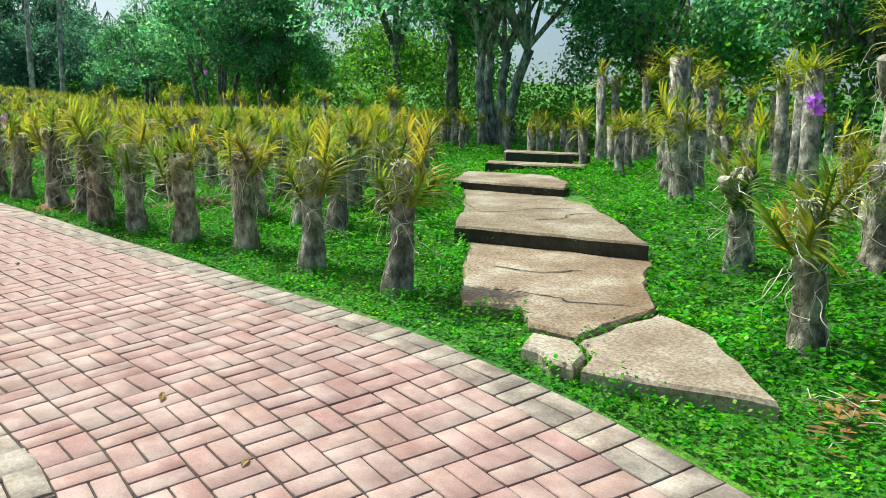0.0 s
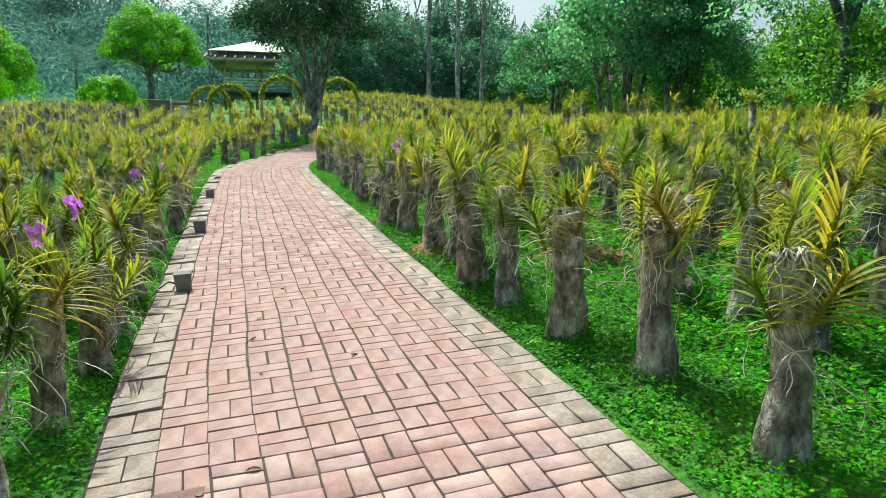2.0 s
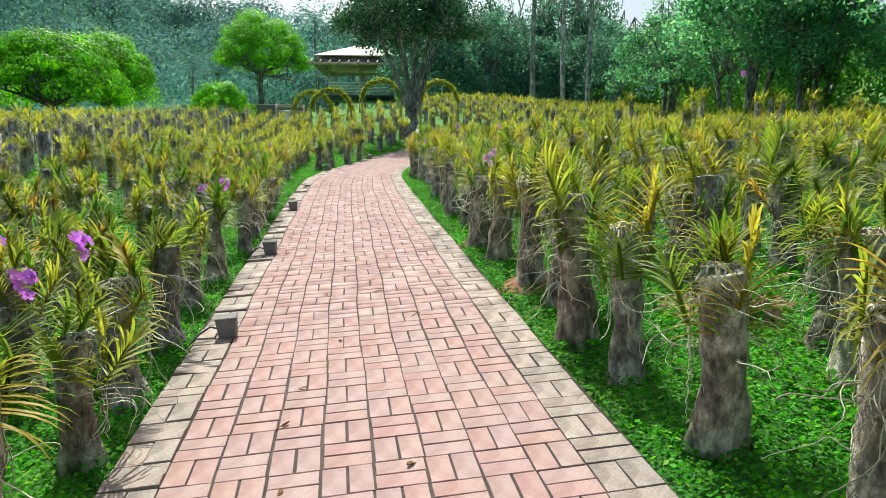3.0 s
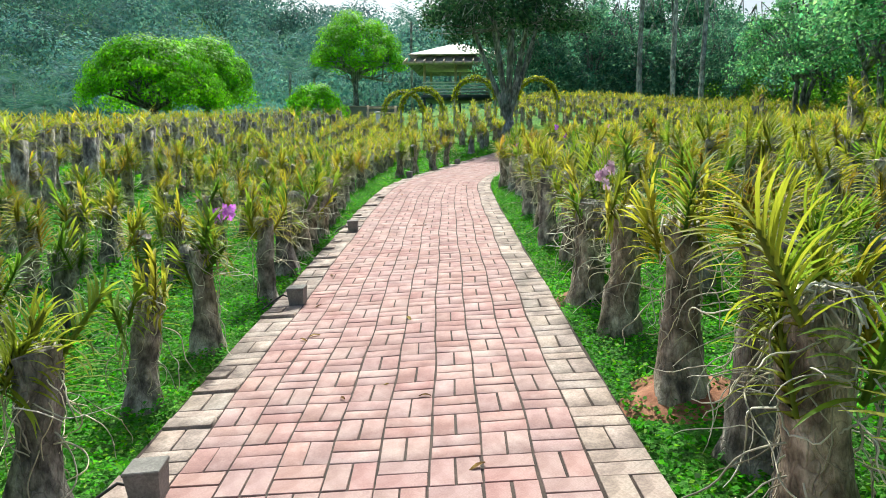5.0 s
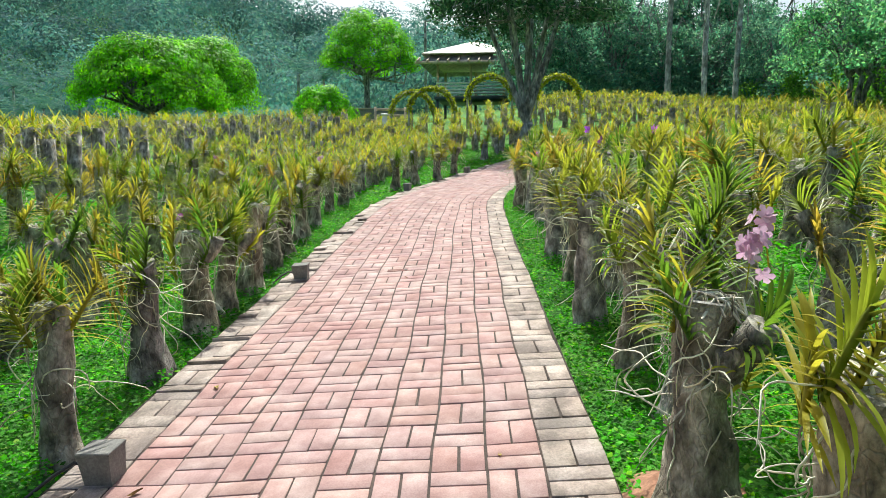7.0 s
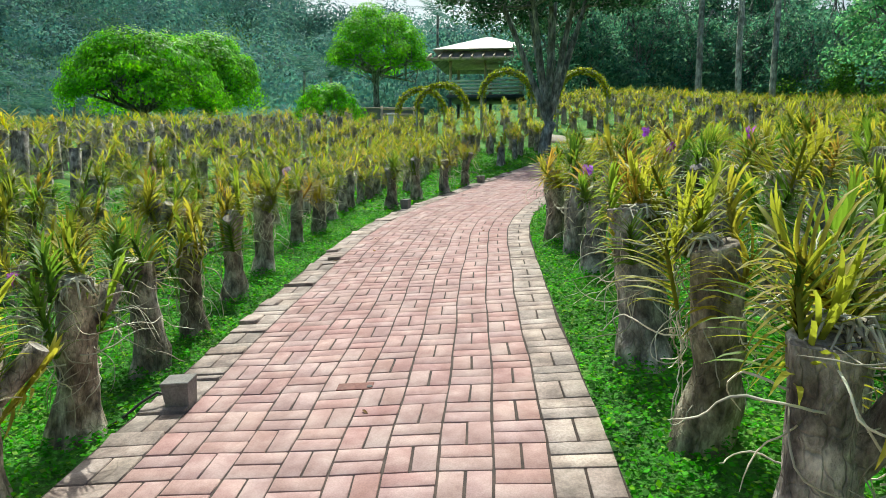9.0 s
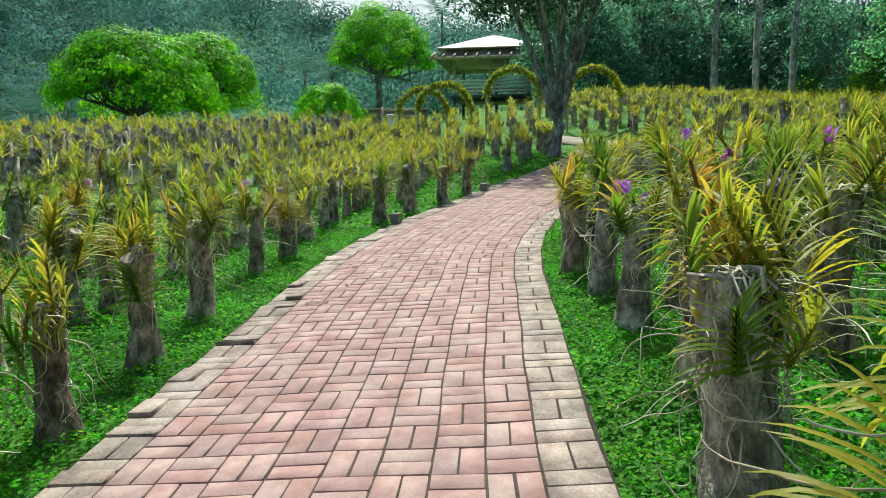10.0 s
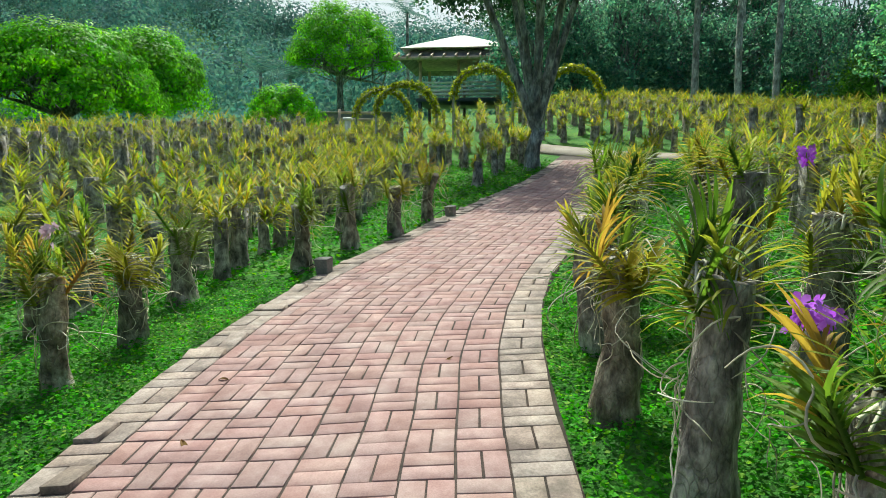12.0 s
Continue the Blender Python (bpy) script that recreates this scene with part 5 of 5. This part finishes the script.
def build_side_path():
    """A pale concrete path that crosses beyond the bend."""
    s, line = spline(SIDE, 0.4)
    t = np.gradient(line, axis=0)
    t /= np.linalg.norm(t, axis=1)[:, None]
    o = np.array([-0.6, -0.6, 0.6, 0.6])
    z = np.array([-0.1, 0.02, 0.02, -0.1])
    x, y = line[:, :1] + t[:, 1:] * o, line[:, 1:] - t[:, :1] * o
    V = to_world(x.ravel(), y.ravel(), (path_height(x, y) + z).ravel())
    i, j = np.meshgrid(np.arange(len(s) - 1), np.arange(3), indexing="ij")
    a = (i * 4 + j).ravel()
    ob = new("side_path", np_mesh("side_path", V, np.stack([a, a + 1, a + 5, a + 4], 1), [M_PALE_PATH]))
    tagged(ob, "pale concrete path crossing behind the bend", "footpath", kind="structure")


def build_soil():
    rng = random.Random(3)
    for x, y, r, label in ((-9.34, 3.24, 0.36, "bare reddish soil round a post's foot"), (-11.35, 3.1, 0.26, "bare reddish soil round a post's foot"), (-8.2, 4.4, 0.5, "patch of bare brown soil between posts")):
        sh = Shape()
        rim = [(math.cos(a) * r * rng.uniform(0.75, 1.15), math.sin(a) * r * rng.uniform(0.75, 1.15)) for a in np.linspace(0, 6.283, 18, endpoint=False)]
        c = spot(x, y, 0.075)
        for (p, q), (u, v) in zip(rim, rim[1:] + rim[:1]):
            sh.face([c, spot(x + p * 0.5, y + q * 0.5, 0.065), spot(x + u * 0.5, y + v * 0.5, 0.065)])
            sh.face([spot(x + p * 0.5, y + q * 0.5, 0.065), spot(x + p, y + q, 0.0), spot(x + u, y + v, 0.0), spot(x + u * 0.5, y + v * 0.5, 0.065)])
        tagged(new("soil_patch", sh.mesh("soil_patch", [M_SOIL])), label, "soil", kind="structure")


def build_stained_bricks():
    for x, y, turn in ((-15.69, 1.63, 90), (-19.29, 0.98, 90), (-5.07, 0.9, 90)):
        sh = Shape()
        sh.box((0, 0, 0.0), (0.095, 0.205, 0.006), 0, None, 0.002)
        ob = new("stained_brick", sh.mesh("stained_brick", [M_STAIN], False))
        tagged(ob, "dark maroon stained brick set in the footpath", "brick", "stained bricks")
        ob.matrix_basis = SLOPE @ pose(x, y, -0.001, 0, 0, 0)
        hole = Shape()
        hole.tube([Vector((0.02, 0.085, 0.003)), Vector((0.02, 0.085, 0.008))], [0.018, 0.015], 8)
        part("plug", hole, M_BLACK, ob)


def build_fallen_leaves():
    rng = random.Random(15)
    meshes = []
    for k in range(3):
        sh = Shape()
        for i in range(4):
            a, b = i / 4, (i + 1) / 4
            w0, w1 = 0.016 * math.sin(math.pi * (a * 0.9 + 0.05)), 0.016 * math.sin(math.pi * (b * 0.9 + 0.05))
            z0, z1 = 0.012 * math.sin(3 * a + k), 0.012 * math.sin(3 * b + k)
            for sg in (-1, 1):
                sh.face([Vector((a * 0.09, 0, z0)), Vector((b * 0.09, 0, z1)), Vector((b * 0.09, sg * w1, z1 + 0.006)), Vector((a * 0.09, sg * w0, z0 + 0.006))])
        meshes.append(sh.mesh("fallen_leaf", [M_DRY]))
    for i in range(26):
        s = off_path(rng.uniform(-21, -1.2), 1.6)[1]
        x, y = on_path(s, rng.uniform(-1.0, 1.1))
        ob = new("fallen_leaf", meshes[i % 3])
        tagged(ob, "curled dry brown leaf lying on the bricks", "leaf", "fallen leaves")
        ob.matrix_basis = SLOPE @ pose(float(x), float(y), 0.002, rng.uniform(-8, 8), rng.uniform(-4, 4), rng.uniform(0, 360)) @ Matrix.Scale(rng.uniform(0.5, 1.0), 4)


def build_drain_pipe():
    t = thing("drain_pipe", "pale plastic pipe in a shallow concrete gutter beside the path", "pipe")
    sh = Shape()
    sh.tube([Vector((0.02 * math.sin(k * 0.9), 0.012 * math.sin(k * 1.3), 0.0)) + Vector((-0.75 + 0.25 * k, 0, 0)) for k in range(9)], [0.021] * 9, 10)
    sh.tube([Vector((-0.78, -0.004, 0)), Vector((-0.7, 0.0, 0))], [0.028, 0.028], 10)
    part("tube", sh, M_WHITE, t)
    sh = Shape()
    sh.box((0.25, 0.06, -0.035), (2.1, 0.06, 0.1), 0, None, 0.012)
    part("gutter_rim", sh, M_CEMENT, t)
    sh = Shape()
    sh.box((0.25, 0.0, -0.07), (2.1, 0.2, 0.08), 0, None, 0.01)
    part("gutter_bed", sh, M_RISER, t)
    t.matrix_basis = SLOPE @ pose(-4.0, 0.455, 0.015, 0, 0, 1.5)


def build_litter():
    """Dry leaves and twigs swept together beside the steps."""
    rng = random.Random(19)
    sh = Shape()
    for _ in range(70):
        x, y = rng.gauss(-0.64, 0.07), rng.gauss(3.22, 0.15)
        p = spot(x, y, 0.06 + 0.05 * rng.random())
        a = rng.uniform(0, 6.3)
        d, w = Vector((math.cos(a), math.sin(a), rng.uniform(-0.3, 0.3))) * rng.uniform(0.03, 0.06), Vector((-math.sin(a), math.cos(a), rng.uniform(-0.4, 0.4))) * rng.uniform(0.008, 0.016)
        sh.face([p - d, p + w, p + d, p - w])
    for _ in range(14):
        x, y = rng.gauss(-0.64, 0.07), rng.gauss(3.22, 0.13)
        p = spot(x, y, 0.07)
        a = rng.uniform(0, 6.3)
        d = Vector((math.cos(a), math.sin(a), rng.uniform(-0.1, 0.25)))
        sh.tube([p, p + d * 0.08 + Vector((0, 0, 0.02)), p + d * rng.uniform(0.1, 0.17)], [0.003, 0.0025, 0.0015], 4, 1)
    ob = new("leaf_litter", sh.mesh("leaf_litter", [M_DRY, M_ROOT], False))
    tagged(ob, "small heap of dry leaves and pale twigs", "leaf litter", kind="stuff")


def build_far_furniture():
    t = thing("sign_post", "short white painted post by the garden arches", "post")
    sh = Shape()
    sh.box((0, 0, 0.55), (0.2, 0.22, 1.3), 0, None, 0.02)
    part("shaft", sh, M_WHITE, t)
    sh = Shape()
    sh.box((0, 0, 1.25), (0.3, 0.34, 0.1), 0, None, 0.02)
    part("cap", sh, M_WHITE, t)
    place(t, -44, -1.55)
    t = thing("low_wall", "low grey concrete wall behind the orchid field", "wall")
    sh = Shape()
    sh.box((0, 0, 0.6), (0.25, 6.4, 1.6), 0, None, 0.02)
    part("panel", sh, M_CEMENT, t)
    sh = Shape()
    sh.box((0, 0, 1.44), (0.4, 6.6, 0.1), 0, None, 0.02)
    part("coping", sh, M_PALE_PATH, t)
    place(t, -63, -4.6, 0)
    t = thing("timber_fence", "brown slatted timber barrier near the arches", "fence")
    for k in range(4):
        sh = Shape()
        sh.box((0, 0, 0.35 + 0.3 * k), (0.06, 2.4 - 0.25 * k, 0.12))
        part("slat", sh, M_BEAM, t)
    for sy in (-1, 1):
        sh = Shape()
        sh.box((0, sy * 0.85, 0.65), (0.12, 0.12, 1.5))
        part("post", sh, M_BEAM, t)
    place(t, -48.5, -1.7, 10)


build_fallen_leaves()
build_drain_pipe()
build_litter()
build_far_furniture()
build_soil()
build_stained_bricks()
build_side_path()
build_flowers()
build_steps()
build_arches()
build_pavilion()
build_trees()
build_hill_woods()
build_undergrowth()
build_edge_lamps()
build_cover()
build_posts()
build_path()
